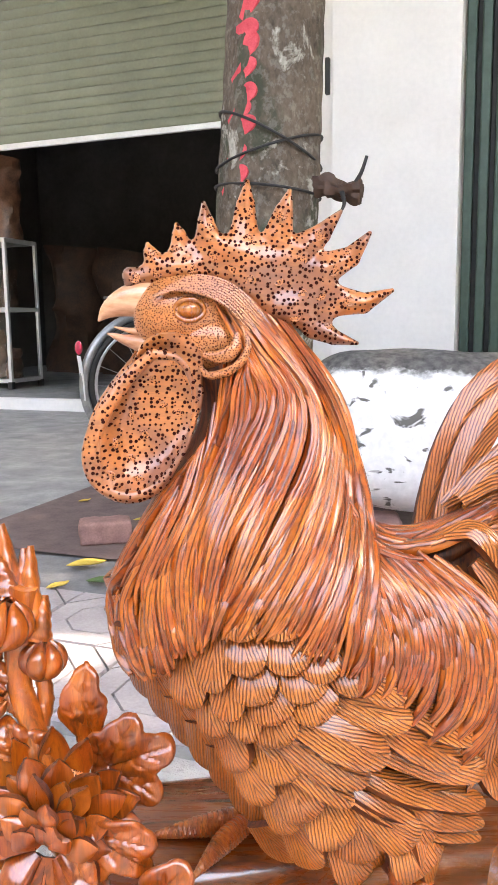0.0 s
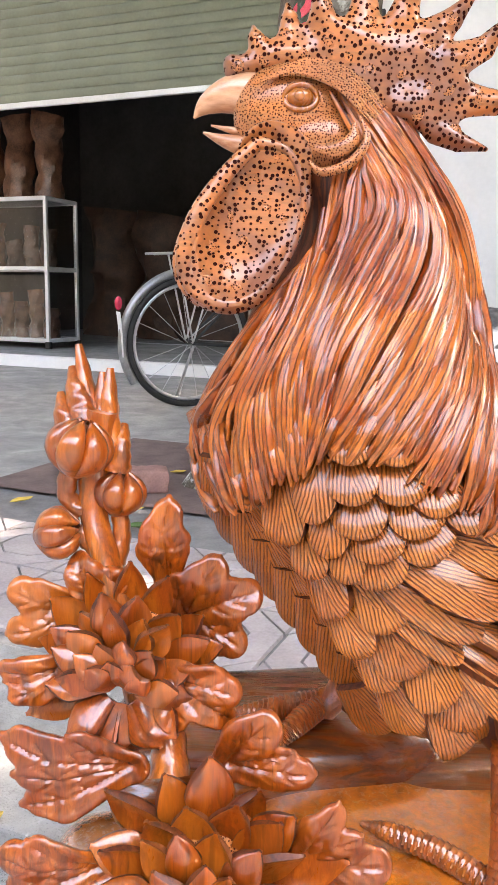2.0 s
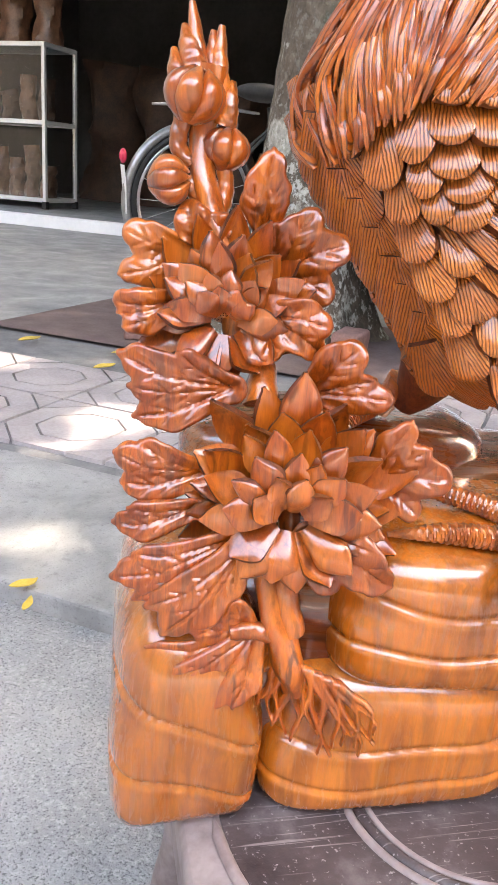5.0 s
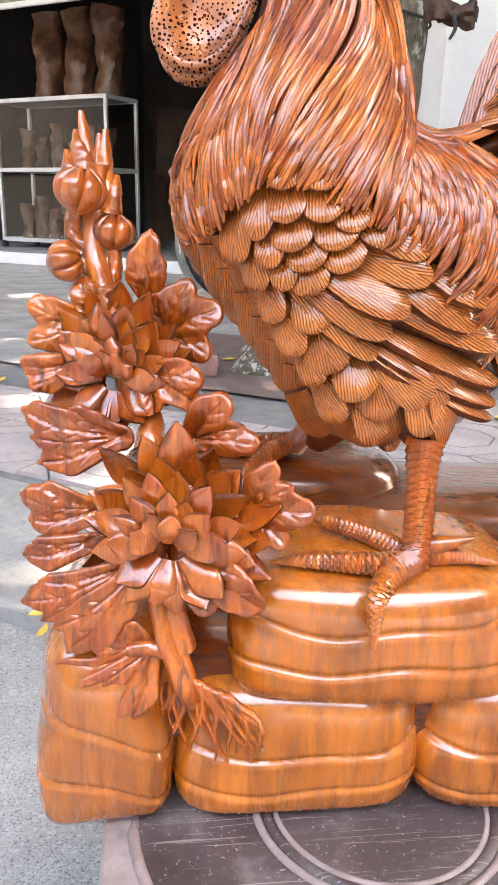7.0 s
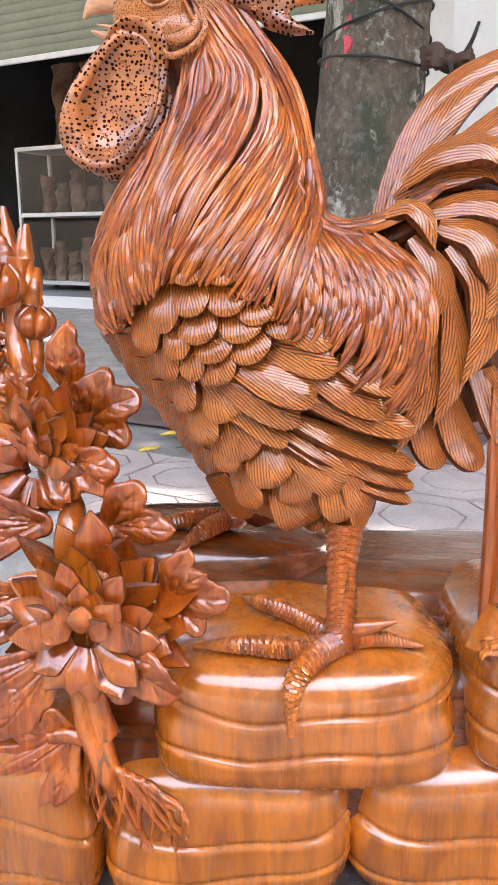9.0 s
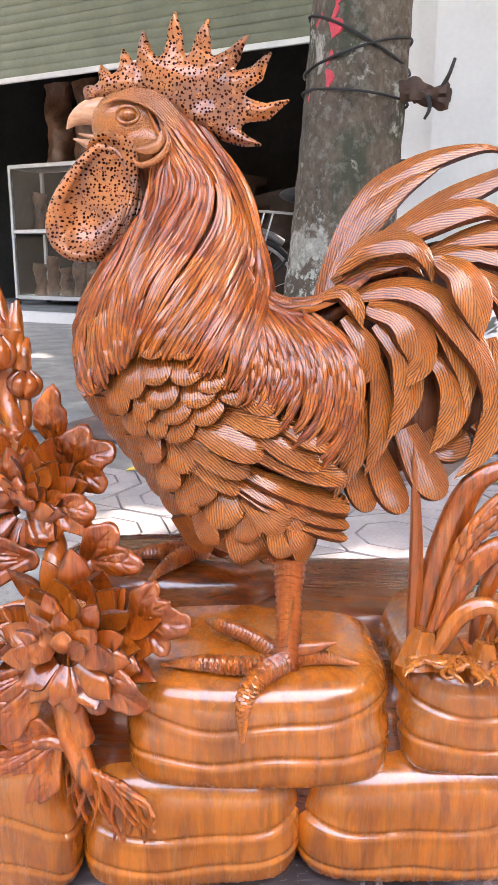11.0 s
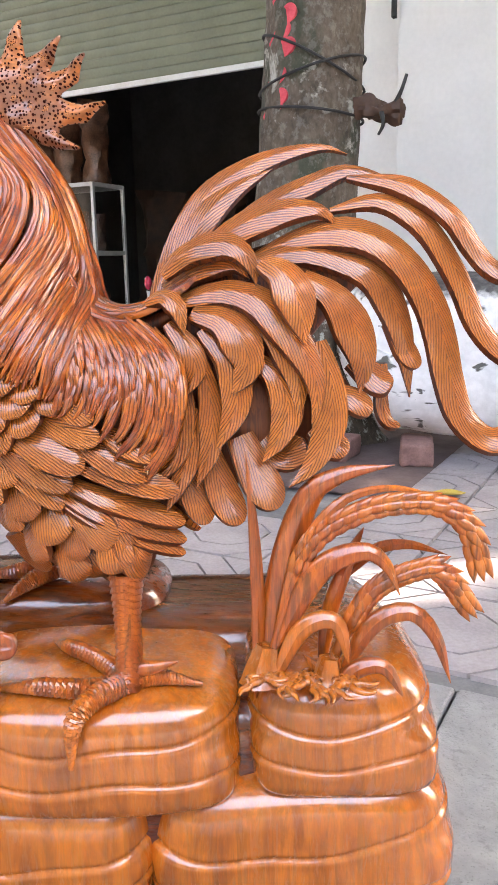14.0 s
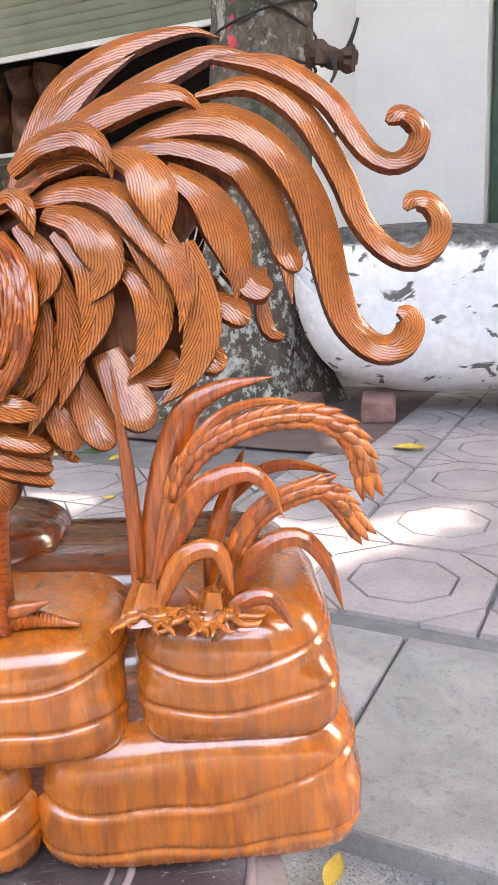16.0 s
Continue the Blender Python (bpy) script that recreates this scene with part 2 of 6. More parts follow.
# ---- materials ----
class Mat:
    """A node material, with short calls for its nodes."""

    def __init__(self, name):
        self.m = bpy.data.materials.new(name)
        self.m.use_nodes = True
        self.t = self.m.node_tree
        self.b = self.t.nodes["Principled BSDF"]

    def n(self, kind, **values):
        node = self.t.nodes.new("ShaderNode" + kind)
        for k, v in values.items():
            if k in node.inputs:
                node.inputs[k].default_value = v
        return node

    def to(self, a, b):
        self.t.links.new(a, b)

    def coord(self, which="Object", scale=(1, 1, 1), turn=(0, 0, 0)):
        c, m = self.n("TexCoord"), self.n("Mapping")
        self.to(c.outputs[which], m.inputs["Vector"])
        m.inputs["Scale"].default_value, m.inputs["Rotation"].default_value = scale, turn
        return m.outputs[0]

    def noise(self, vec, scale, detail=4.0, rough=0.55, dist=0.0):
        x = self.n("TexNoise", Scale=scale, Detail=detail, Roughness=rough, Distortion=dist)
        if vec is not None:
            self.to(vec, x.inputs["Vector"])
        return x.outputs["Fac"]

    def ramp(self, fac, stops):
        r = self.n("ValToRGB")
        e = r.color_ramp.elements
        while len(e) < len(stops):
            e.new(0.5)
        for k, (p, c) in zip(e, stops):
            k.position, k.color = p, (c, c, c, 1) if isinstance(c, (int, float)) else (*c, 1)
        self.to(fac, r.inputs["Fac"])
        return r.outputs["Color"]

    def math(self, op, a, b=0.0, c=None):
        x = self.n("Math")
        x.operation = op
        for i, v in enumerate((a, b) if c is None else (a, b, c)):
            if isinstance(v, (int, float)):
                x.inputs[i].default_value = v
            else:
                self.to(v, x.inputs[i])
        return x.outputs[0]

    def mix(self, fac, a, b, kind="MIX"):
        x = self.n("Mix")
        x.data_type, x.blend_type = "RGBA", kind
        for i, v in ((0, fac), (6, a), (7, b)):
            if isinstance(v, (int, float)):
                x.inputs[i].default_value = v
            elif isinstance(v, tuple):
                x.inputs[i].default_value = (*v, 1)
            else:
                self.to(v, x.inputs[i])
        return x.outputs[2]

    def bump(self, height, dist=0.002, strength=0.5, after=None):
        x = self.n("Bump", Strength=strength, Distance=dist)
        self.to(height, x.inputs["Height"])
        if after is not None:
            self.to(after, x.inputs["Normal"])
        self.to(x.outputs[0], self.b.inputs["Normal"])
        return x.outputs[0]

    def colour(self, c):
        if isinstance(c, tuple):
            self.b.inputs["Base Color"].default_value = (*c, 1)
        else:
            self.to(c, self.b.inputs["Base Color"])
        return self

    def set(self, **values):
        for k, v in values.items():
            key = {"rough": "Roughness", "metal": "Metallic", "coat": "Coat Weight", "coat_rough": "Coat Roughness", "spec": "Specular IOR Level", "trans": "Transmission Weight", "ior": "IOR"}[k]
            if isinstance(v, (int, float)):
                self.b.inputs[key].default_value = v
            else:
                self.to(v, self.b.inputs[key])
        return self


def wood_base(m, turn=(0, 0, 0), along="X", pale=0.0, short=False, strokes=1.0):
    """The colour of oiled orange-brown hardwood: fine pores, long grain, dark streaks and broad bands."""
    st1 = (26, 40, 26) if short else {"X": (9, 95, 95), "Z": (95, 95, 9)}[along]
    vec = m.coord("Object", st1, turn)
    broad = m.coord("Object", tuple(s * (0.40 if short else 0.17) for s in st1), turn)
    pore = m.coord("Object", tuple(s * 7 for s in st1), turn)
    g1, g2, g3 = m.noise(vec, 2.2, 7, 0.7, 0.8), m.noise(broad, 2.6, 4, 0.6, 1.2), m.noise(pore, 1.0, 2, 0.5)
    col = m.ramp(g1, [(0.30, (0.050, 0.009, 0.003)), (0.43, (0.30, 0.052, 0.006)), (0.56, (0.62, 0.145, 0.016)), (0.76, (0.76, 0.260, 0.040))])
    tone = m.ramp(g2, [(0.32, (0.20, 0.034, 0.006)), (0.46, (0.45, 0.092, 0.010)), (0.62, (0.76, 0.255, 0.036))])
    col = m.mix(0.5, col, tone)
    streak = m.ramp(m.noise(m.coord("Object", tuple(s * 0.45 for s in st1), turn), 3.1, 3, 0.5, 1.5), [(0.64, 0.0), (0.80, 0.55)] if short else [(0.55, 0.0), (0.68, 0.8)])
    col = m.mix(streak, col, (0.028, 0.006, 0.003))
    col = m.mix(m.ramp(g3, [(0.58, 0.0), (0.72, 0.35)]), col, (0.04, 0.008, 0.003))
    stroke = m.noise(m.coord("Object", tuple(s * 4.2 if s > 50 else s * 2.2 for s in st1), turn), 1.0, 3, 0.6, 0.4)
    patch = m.ramp(m.noise(broad, 1.1, 2, 0.5), [(0.38, 0.15 * strokes), (0.58, strokes)])
    col = m.mix(m.math("MULTIPLY", m.ramp(stroke, [(0.49, 0.0), (0.58, 1.0)]), patch), col, (0.06, 0.011, 0.003))
    isle = m.math("FRACT", m.math("ADD", m.n("NewGeometry").outputs["Random Per Island"], m.n("ObjectInfo").outputs["Random"]))
    col = m.mix(m.ramp(isle, [(0.0, 0.45), (0.38, 0.0), (1.0, 0.0)]), col, (0.11, 0.019, 0.004))
    col = m.mix(m.ramp(isle, [(0.6, 0.0), (1.0, 0.4)]), col, (0.70, 0.25, 0.045))
    col = m.mix(pale, col, (0.68, 0.27, 0.085)) if pale else col
    return m.mix(1.0, col, (0.86, 0.72, 0.42), "MULTIPLY"), g1, g3


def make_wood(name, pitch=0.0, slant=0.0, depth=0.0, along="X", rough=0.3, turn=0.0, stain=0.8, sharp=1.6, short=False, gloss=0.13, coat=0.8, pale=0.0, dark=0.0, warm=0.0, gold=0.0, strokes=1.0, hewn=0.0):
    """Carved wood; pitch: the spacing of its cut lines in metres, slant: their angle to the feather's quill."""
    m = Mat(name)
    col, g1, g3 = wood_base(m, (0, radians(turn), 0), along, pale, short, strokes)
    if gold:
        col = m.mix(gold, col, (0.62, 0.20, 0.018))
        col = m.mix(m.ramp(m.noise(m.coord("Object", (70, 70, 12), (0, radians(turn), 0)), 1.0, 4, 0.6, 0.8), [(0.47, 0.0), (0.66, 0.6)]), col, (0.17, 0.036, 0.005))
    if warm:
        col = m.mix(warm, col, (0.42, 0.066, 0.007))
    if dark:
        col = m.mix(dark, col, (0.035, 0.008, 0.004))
    after = None
    if pitch:
        sep = m.n("SeparateXYZ")
        m.to(m.coord("UV"), sep.inputs[0])
        across = m.math("ABSOLUTE", m.math("SUBTRACT", sep.outputs[0], 0.5))
        wob = m.math("MULTIPLY", m.noise(m.coord("Object", (150, 150, 150)), 1.0, 4, 0.65), 6.0)
        run = m.math("SUBTRACT", m.math("MULTIPLY", across, math.cos(radians(slant)) * 6.2832 / pitch), m.math("MULTIPLY", sep.outputs[1], math.sin(radians(slant)) * 6.2832 / pitch))
        wave = m.math("ADD", m.math("MULTIPLY", m.math("SINE", m.math("ADD", run, wob)), 0.5), 0.5)
        line = m.math("POWER", wave, sharp)
        col = m.mix(m.math("MULTIPLY", line, stain), col, (0.065, 0.013, 0.004))
        bump = m.n("Bump", Strength=0.85, Distance=depth)
        m.to(m.math("SUBTRACT", 1.0, line), bump.inputs["Height"])
        after = bump.outputs[0]
    if hewn:
        cut = m.n("Bump", Strength=hewn, Distance=0.003)
        m.to(m.noise(m.coord("Object", (1, 1, 0.7)), 110, 3, 0.55, 0.6), cut.inputs["Height"])
        if after is not None:
            m.to(after, cut.inputs["Normal"])
        after = cut.outputs[0]
    m.bump(m.math("ADD", m.math("MULTIPLY", g1, 0.6), m.math("MULTIPLY", g3, 0.4)), 0.0005, 0.22, after)
    m.colour(col)
    m.set(rough=m.ramp(g1, [(0.2, rough + 0.13), (0.8, rough - 0.05)]), coat=coat, coat_rough=gloss, spec=0.45)
    m.b.inputs["Coat IOR"].default_value = 1.6
    return m.m


WOOD_FEATHER = make_wood("carved_feather_wood", 0.0016, 11, 0.0010, rough=0.33, turn=35, stain=0.74, sharp=4.5, short=True, gloss=0.16, coat=0.6, pale=0.40, strokes=0.35)
WOOD_STRAND = make_wood("carved_hackle_wood", 0.0015, 0, 0.0006, rough=0.33, turn=-50, stain=0.8, sharp=3.0, short=True, gloss=0.17, coat=0.6, pale=0.0, strokes=0.3)
WOOD = make_wood("polished_wood", along="Z", rough=0.22, turn=10, gloss=0.12, coat=1.0, gold=0.34, pale=0.12, strokes=0.6, hewn=0.10)
WOOD_UP = make_wood("polished_wood_upright", along="Z", rough=0.28, turn=20, warm=0.05, dark=0.0, pale=0.10, strokes=0.6, hewn=0.30)
# Darkened copy of the wood, with the rear rocks' shade painted in.
WOOD_SHADED = make_wood("deep_stained_wood", along="X", rough=0.24, turn=10, gloss=0.12, coat=1.0, dark=0.62, strokes=0.5, hewn=0.15)
# Darkened copy of the wood: shade painted into recesses and undersides.
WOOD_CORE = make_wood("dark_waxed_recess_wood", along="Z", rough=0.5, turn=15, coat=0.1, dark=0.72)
WOOD_LEAF = make_wood("carved_leaf_wood", along="Z", rough=0.28, turn=30, warm=0.18, dark=0.14, strokes=0.6, gloss=0.13, coat=0.85, hewn=0.2)


def make_drilled(name="drilled_wood", fine=1.0, pale=0.50, patches=0.85):
    m = Mat(name)
    col, g1, g3 = wood_base(m, pale=pale)
    vec = m.coord("Object", (1, 1, 1), (radians(90), 0, 0))
    v = m.n("TexVoronoi", Scale=400.0 * fine, Randomness=0.85)
    v.voronoi_dimensions = "2D"
    m.to(vec, v.inputs["Vector"])
    sp = m.n("SeparateColor")
    m.to(v.outputs["Color"], sp.inputs[0])
    size = m.math("ADD", m.math("MULTIPLY", sp.outputs[0], 0.22), 0.10)
    hole = m.ramp(m.math("SUBTRACT", v.outputs["Distance"], size), [(0.0, 1.0), (0.06, 0.0)])
    dark = m.ramp(m.noise(m.coord("Object"), 30, 3), [(0.47, 0.0), (0.62, patches)])
    col = m.mix(dark, col, (0.07, 0.02, 0.022))
    col = m.mix(0.22, col, (0.66, 0.29, 0.14))
    m.colour(m.mix(hole, col, (0.036, 0.009, 0.006)))
    m.bump(m.math("SUBTRACT", 1.0, hole), 0.0022, 0.8)
    m.set(rough=0.32, coat=m.math("MULTIPLY", m.math("SUBTRACT", 1.0, hole), 0.75), coat_rough=0.22, spec=m.math("MULTIPLY", m.math("SUBTRACT", 1.0, hole), 0.4))
    return m.m


def make_beak():
    m = Mat("pale_beak_wood")
    n1 = m.noise(m.coord("Object", (30, 160, 160)), 2.0, 4, 0.6)
    m.colour(m.ramp(n1, [(0.3, (0.40, 0.16, 0.07)), (0.6, (0.62, 0.33, 0.18)), (0.8, (0.70, 0.42, 0.26))])).set(rough=0.3, coat=0.6, coat_rough=0.1)
    m.bump(n1, 0.0004, 0.2)
    return m.m


WOOD_BEAK = make_beak()
WOOD_DRILLED = make_drilled()
WOOD_FACE = make_drilled("stippled_face_wood", 2.3, 0.62, 0.25)


def simple(name, a, b, scale, rough=0.6, bump=0.3, dist=0.002, detail=5.0, metal=0.0, fine=None):
    """Two tones mixed by noise at two sizes, with a slight relief."""
    m = Mat(name)
    vec = m.coord("Object")
    f1, f2 = m.noise(vec, scale, detail, 0.6), m.noise(vec, fine or scale * 9, 3, 0.6)
    f = m.math("ADD", m.math("MULTIPLY", f1, 0.65), m.math("MULTIPLY", f2, 0.35))
    m.colour(m.ramp(f, [(0.35, a), (0.65, b)])).set(rough=rough, metal=metal)
    m.bump(f, dist, bump)
    return m.m


def make_concrete():
    """Cement screed with broad stains, pores and fine pale grit."""
    m = Mat("kerb_concrete")
    vec = m.coord("Object")
    f1, f2, f3 = m.noise(vec, 5, 6, 0.68, 0.4), m.noise(vec, 60, 4, 0.65), m.noise(vec, 300, 2, 0.6)
    col = m.ramp(f1, [(0.30, (0.17, 0.175, 0.175)), (0.50, (0.27, 0.27, 0.265)), (0.68, (0.37, 0.365, 0.355))])
    col = m.mix(m.ramp(f2, [(0.56, 0.0), (0.68, 0.55)]), col, (0.16, 0.16, 0.158))
    col = m.mix(m.ramp(f3, [(0.60, 0.0), (0.70, 0.7)]), col, (0.12, 0.12, 0.12))
    m.colour(col).set(rough=0.85)
    m.bump(m.math("SUBTRACT", f2, m.math("MULTIPLY", f3, 0.5)), 0.004, 0.6)
    return m.m


CONCRETE = make_concrete()
def make_ground():
    """Worn grey street surface with pale grit and dark pores."""
    m = Mat("grey_ground")
    vec = m.coord("Object")
    f1, f2, f3 = m.noise(vec, 6, 5, 0.65), m.noise(vec, 190, 3, 0.6), m.noise(vec, 420, 2, 0.6)
    col = m.ramp(f1, [(0.3, (0.23, 0.237, 0.243)), (0.7, (0.38, 0.38, 0.372))])
    col = m.mix(m.ramp(f2, [(0.53, 0.0), (0.63, 0.75)]), col, (0.42, 0.42, 0.41))
    col = m.mix(m.ramp(f3, [(0.55, 0.0), (0.66, 0.8)]), col, (0.085, 0.088, 0.09))
    m.colour(col).set(rough=0.9)
    m.bump(m.math("SUBTRACT", f2, m.math("MULTIPLY", f3, 0.6)), 0.004, 0.8)
    return m.m


ASPHALT = make_ground()
PAVER = simple("pale_paver", (0.25, 0.225, 0.228), (0.40, 0.36, 0.36), 6, 0.8, 0.4, 0.002, fine=120)
JOINT = simple("paver_joint", (0.12, 0.12, 0.125), (0.20, 0.20, 0.20), 20, 0.95, 0.4)
PLASTER = simple("white_plaster", (0.76, 0.755, 0.74), (0.86, 0.85, 0.83), 2.2, 0.8, 0.15, fine=40)
# The unlit room's dimness is put into this plaster's dark colour.
PLASTER_IN = simple("shade_toned_plaster", (0.06, 0.057, 0.054), (0.10, 0.096, 0.092), 2.0, 0.9, 0.1)
SHUTTER = simple("green_grey_shutter_paint", (0.165, 0.18, 0.13), (0.215, 0.235, 0.17), 3.0, 0.45, 0.1, fine=50)
DOOR_GREEN = simple("dark_green_paint", (0.028, 0.06, 0.045), (0.05, 0.095, 0.07), 5.0, 0.45, 0.1)
ALU = simple("aluminium", (0.60, 0.61, 0.61), (0.74, 0.75, 0.75), 8, 0.35, 0.05, metal=0.3)
BROWN = simple("brown_soil_tiles", (0.10, 0.065, 0.06), (0.17, 0.12, 0.11), 12, 0.9, 0.4)
BLACK = simple("black_rubber", (0.012, 0.012, 0.012), (0.03, 0.03, 0.03), 30, 0.6, 0.1)
STEEL = simple("grey_steel", (0.25, 0.25, 0.25), (0.42, 0.42, 0.42), 20, 0.35, 0.05, metal=0.8)
def make_block():
    """White paint with chips, over a black weathered top."""
    m = Mat("white_painted_stone")
    vec = m.coord("Object")
    sep = m.n("SeparateXYZ")
    m.to(vec, sep.inputs[0])
    n1, n2 = m.noise(vec, 9, 5, 0.65), m.noise(vec, 40, 3)
    col = m.ramp(n2, [(0.3, (0.70, 0.70, 0.69)), (0.7, (0.84, 0.84, 0.83))])
    chip = m.ramp(m.noise(m.coord("Object", (1.0, 1.0, 1.6)), 11, 3, 0.55, 0.8), [(0.61, 0.0), (0.65, 1.0)])
    col = m.mix(chip, col, (0.14, 0.135, 0.125))
    edge = m.math("ADD", m.math("ADD", sep.outputs[2], m.math("MULTIPLY", sep.outputs[0], 0.043)), m.math("MULTIPLY", m.math("SUBTRACT", n1, 0.5), 0.10))
    top = m.ramp(edge, [(0.465, 0.0), (0.485, 1.0)])
    col = m.mix(top, col, m.ramp(n2, [(0.3, (0.045, 0.045, 0.045)), (0.75, (0.17, 0.165, 0.16))]))
    m.colour(col).set(rough=0.8)
    m.bump(m.math("SUBTRACT", n1, m.math("MULTIPLY", chip, 0.4)), 0.01, 0.5)
    return m.m


WHITE_STONE = make_block()
BRICK = simple("pale_red_brick", (0.20, 0.11, 0.095), (0.36, 0.20, 0.17), 18, 0.9, 0.6, 0.003)
def make_bark():
    """Brown-grey bark with pale lichen, dark moss and fine cracks."""
    m = Mat("grey_bark")
    vec = m.coord("Object", (1, 1, 0.6))
    f1, f2, f3 = m.noise(vec, 9, 5, 0.65), m.noise(vec, 70, 3, 0.6), m.noise(m.coord("Object", (1, 1, 0.8)), 7.0, 6, 0.68, 0.5)
    col = m.ramp(m.math("ADD", m.math("MULTIPLY", f1, 0.6), m.math("MULTIPLY", f2, 0.4)), [(0.33, (0.045, 0.034, 0.025)), (0.66, (0.17, 0.135, 0.10))])
    col = m.mix(m.ramp(m.noise(m.coord("Object", (1, 1, 0.5)), 5.0, 5, 0.65), [(0.52, 0.0), (0.62, 0.85)]), col, (0.045, 0.055, 0.035))
    col = m.mix(m.ramp(f3, [(0.56, 0.0), (0.61, 0.9)]), col, m.ramp(f2, [(0.3, (0.20, 0.19, 0.16)), (0.7, (0.48, 0.46, 0.40))]))
    speck = m.noise(m.coord("Object", (1, 1, 0.8)), 38, 4, 0.7)
    low = m.n("SeparateXYZ")
    m.to(m.coord("Object"), low.inputs[0])
    spread = m.ramp(m.math("ADD", low.outputs[2], m.math("MULTIPLY", f1, 0.4)), [(0.75, 1.0), (1.25, 0.15)])
    col = m.mix(m.math("MULTIPLY", m.ramp(speck, [(0.52, 0.0), (0.60, 0.8)]), spread), col, (0.50, 0.50, 0.45))
    m.colour(col).set(rough=0.95)
    m.bump(m.math("ADD", f1, m.math("MULTIPLY", f2, 0.6)), 0.012, 0.9)
    return m.m


BARK = make_bark()
RED = simple("red_paint", (0.50, 0.03, 0.05), (0.70, 0.10, 0.12), 25, 0.7, 0.3)
GLASS = None
LEAF_YELLOW = simple("yellow_leaf", (0.50, 0.33, 0.04), (0.66, 0.50, 0.10), 25, 0.6, 0.2)
LEAF_GREEN = simple("tree_leaf", (0.035, 0.075, 0.02), (0.08, 0.14, 0.04), 3, 0.55, 0.2)
PALE_RIM = simple("pale_worn_wood", (0.16, 0.12, 0.115), (0.32, 0.265, 0.255), 14, 0.5, 0.3, fine=120)
WRAP_BROWN = simple("wrapped_brown_wood", (0.05, 0.022, 0.012), (0.22, 0.105, 0.06), 9, 0.35, 0.4, 0.006)
DARK_WOOD = simple("dark_stored_wood", (0.035, 0.018, 0.012), (0.10, 0.05, 0.03), 6, 0.6, 0.4)
CHROME = simple("dull_chrome", (0.45, 0.45, 0.46), (0.62, 0.62, 0.63), 30, 0.3, 0.05, metal=0.9)
WHITE_PAINT = simple("white_paint", (0.72, 0.73, 0.73), (0.82, 0.82, 0.82), 12, 0.5, 0.1)
RED_LENS = simple("red_lens", (0.55, 0.02, 0.06), (0.65, 0.04, 0.09), 40, 0.2, 0.05)


def make_glass():
    g = Mat("glass")
    g.colour((0.95, 0.97, 0.97)).set(rough=0.03, trans=1.0, ior=1.45)
    return g.m


GLASS = make_glass()
def make_stool():
    """Dark lacquered wood, dusty, with pale scratches and specks."""
    m = Mat("worn_stool_wood")
    vec = m.coord("Object")
    f1, f2 = m.noise(vec, 16, 6, 0.7), m.noise(vec, 330, 2, 0.6)
    col = m.ramp(f1, [(0.32, (0.030, 0.022, 0.023)), (0.55, (0.065, 0.050, 0.050)), (0.72, (0.17, 0.145, 0.145))])
    for k, turn in enumerate((0.5, 1.3, 2.4)):
        s = m.noise(m.coord("Object", (14, 420, 60), (0, 0, turn)), 1.0, 2, 0.5, 0.6)
        col = m.mix(m.ramp(s, [(0.66, 0.0), (0.74, 0.6)]), col, (0.34, 0.30, 0.29))
    col = m.mix(m.ramp(f2, [(0.64, 0.0), (0.74, 0.6)]), col, (0.42, 0.39, 0.38))
    m.colour(col).set(rough=m.ramp(f1, [(0.3, 0.3), (0.7, 0.6)]))
    m.bump(m.math("ADD", f1, m.math("MULTIPLY", f2, 0.3)), 0.002, 0.4)
    return m.m


STOOL = make_stool()

# ---- the street: ground, kerb, pavement, shop front ----
def sheet(name, corners, mat, label, cat, kind="structure", cuts=0):
    g = Geo()
    g.add([tuple(c) for c in corners], [tuple(range(len(corners)))], [(c[0], c[1]) for c in corners])
    return tagged(part(name, g, mat, smooth=False), label, cat, kind=kind)


FACADE, WALL = 5.6, 4.0
sheet("ground", [st(-300, -300, -0.03), st(300, -300, -0.03), st(300, 300, -0.03), st(-300, 300, -0.03)], ASPHALT, "grey grainy street ground reaching far off", "ground")
sheet("pavement", [st(-9, 1.07, -0.008), st(9, 1.07, -0.008), st(9, 3.4, -0.008), st(-9, 3.4, -0.008)], JOINT, "recessed grey joints of the patterned pavement", "pavement")
sheet("apron", [st(-9, 2.95, -0.002), st(9, 2.95, -0.002), st(9, FACADE, -0.002), st(-9, FACADE, -0.002)], CONCRETE, "smooth grey concrete apron before the shop", "pavement")
sheet("apron_side", [st(-9, 1.98, 0.001), st(-1.82, 1.98, 0.001), st(-1.82, 2.95, 0.001), st(-9, 2.95, 0.001)], CONCRETE, "smooth grey concrete beside the tree pit", "pavement")
sheet("tree_pit", [st(-1.82, 1.98, 0.002), st(-0.38, 1.98, 0.002), st(-0.38, 2.95, 0.002), st(-1.82, 2.95, 0.002)], BROWN, "brown bare soil around the tree foot", "tree pit")
for k in range(-6, 6):
    tagged(box("kerb_slab", (0.996, 0.4, 0.12), k + 0.5, 0.868, -0.12, CONCRETE, bevel=0.005), "worn grey concrete kerb slab beside the pavement", "kerb", "kerb slabs along the pavement", "structure")

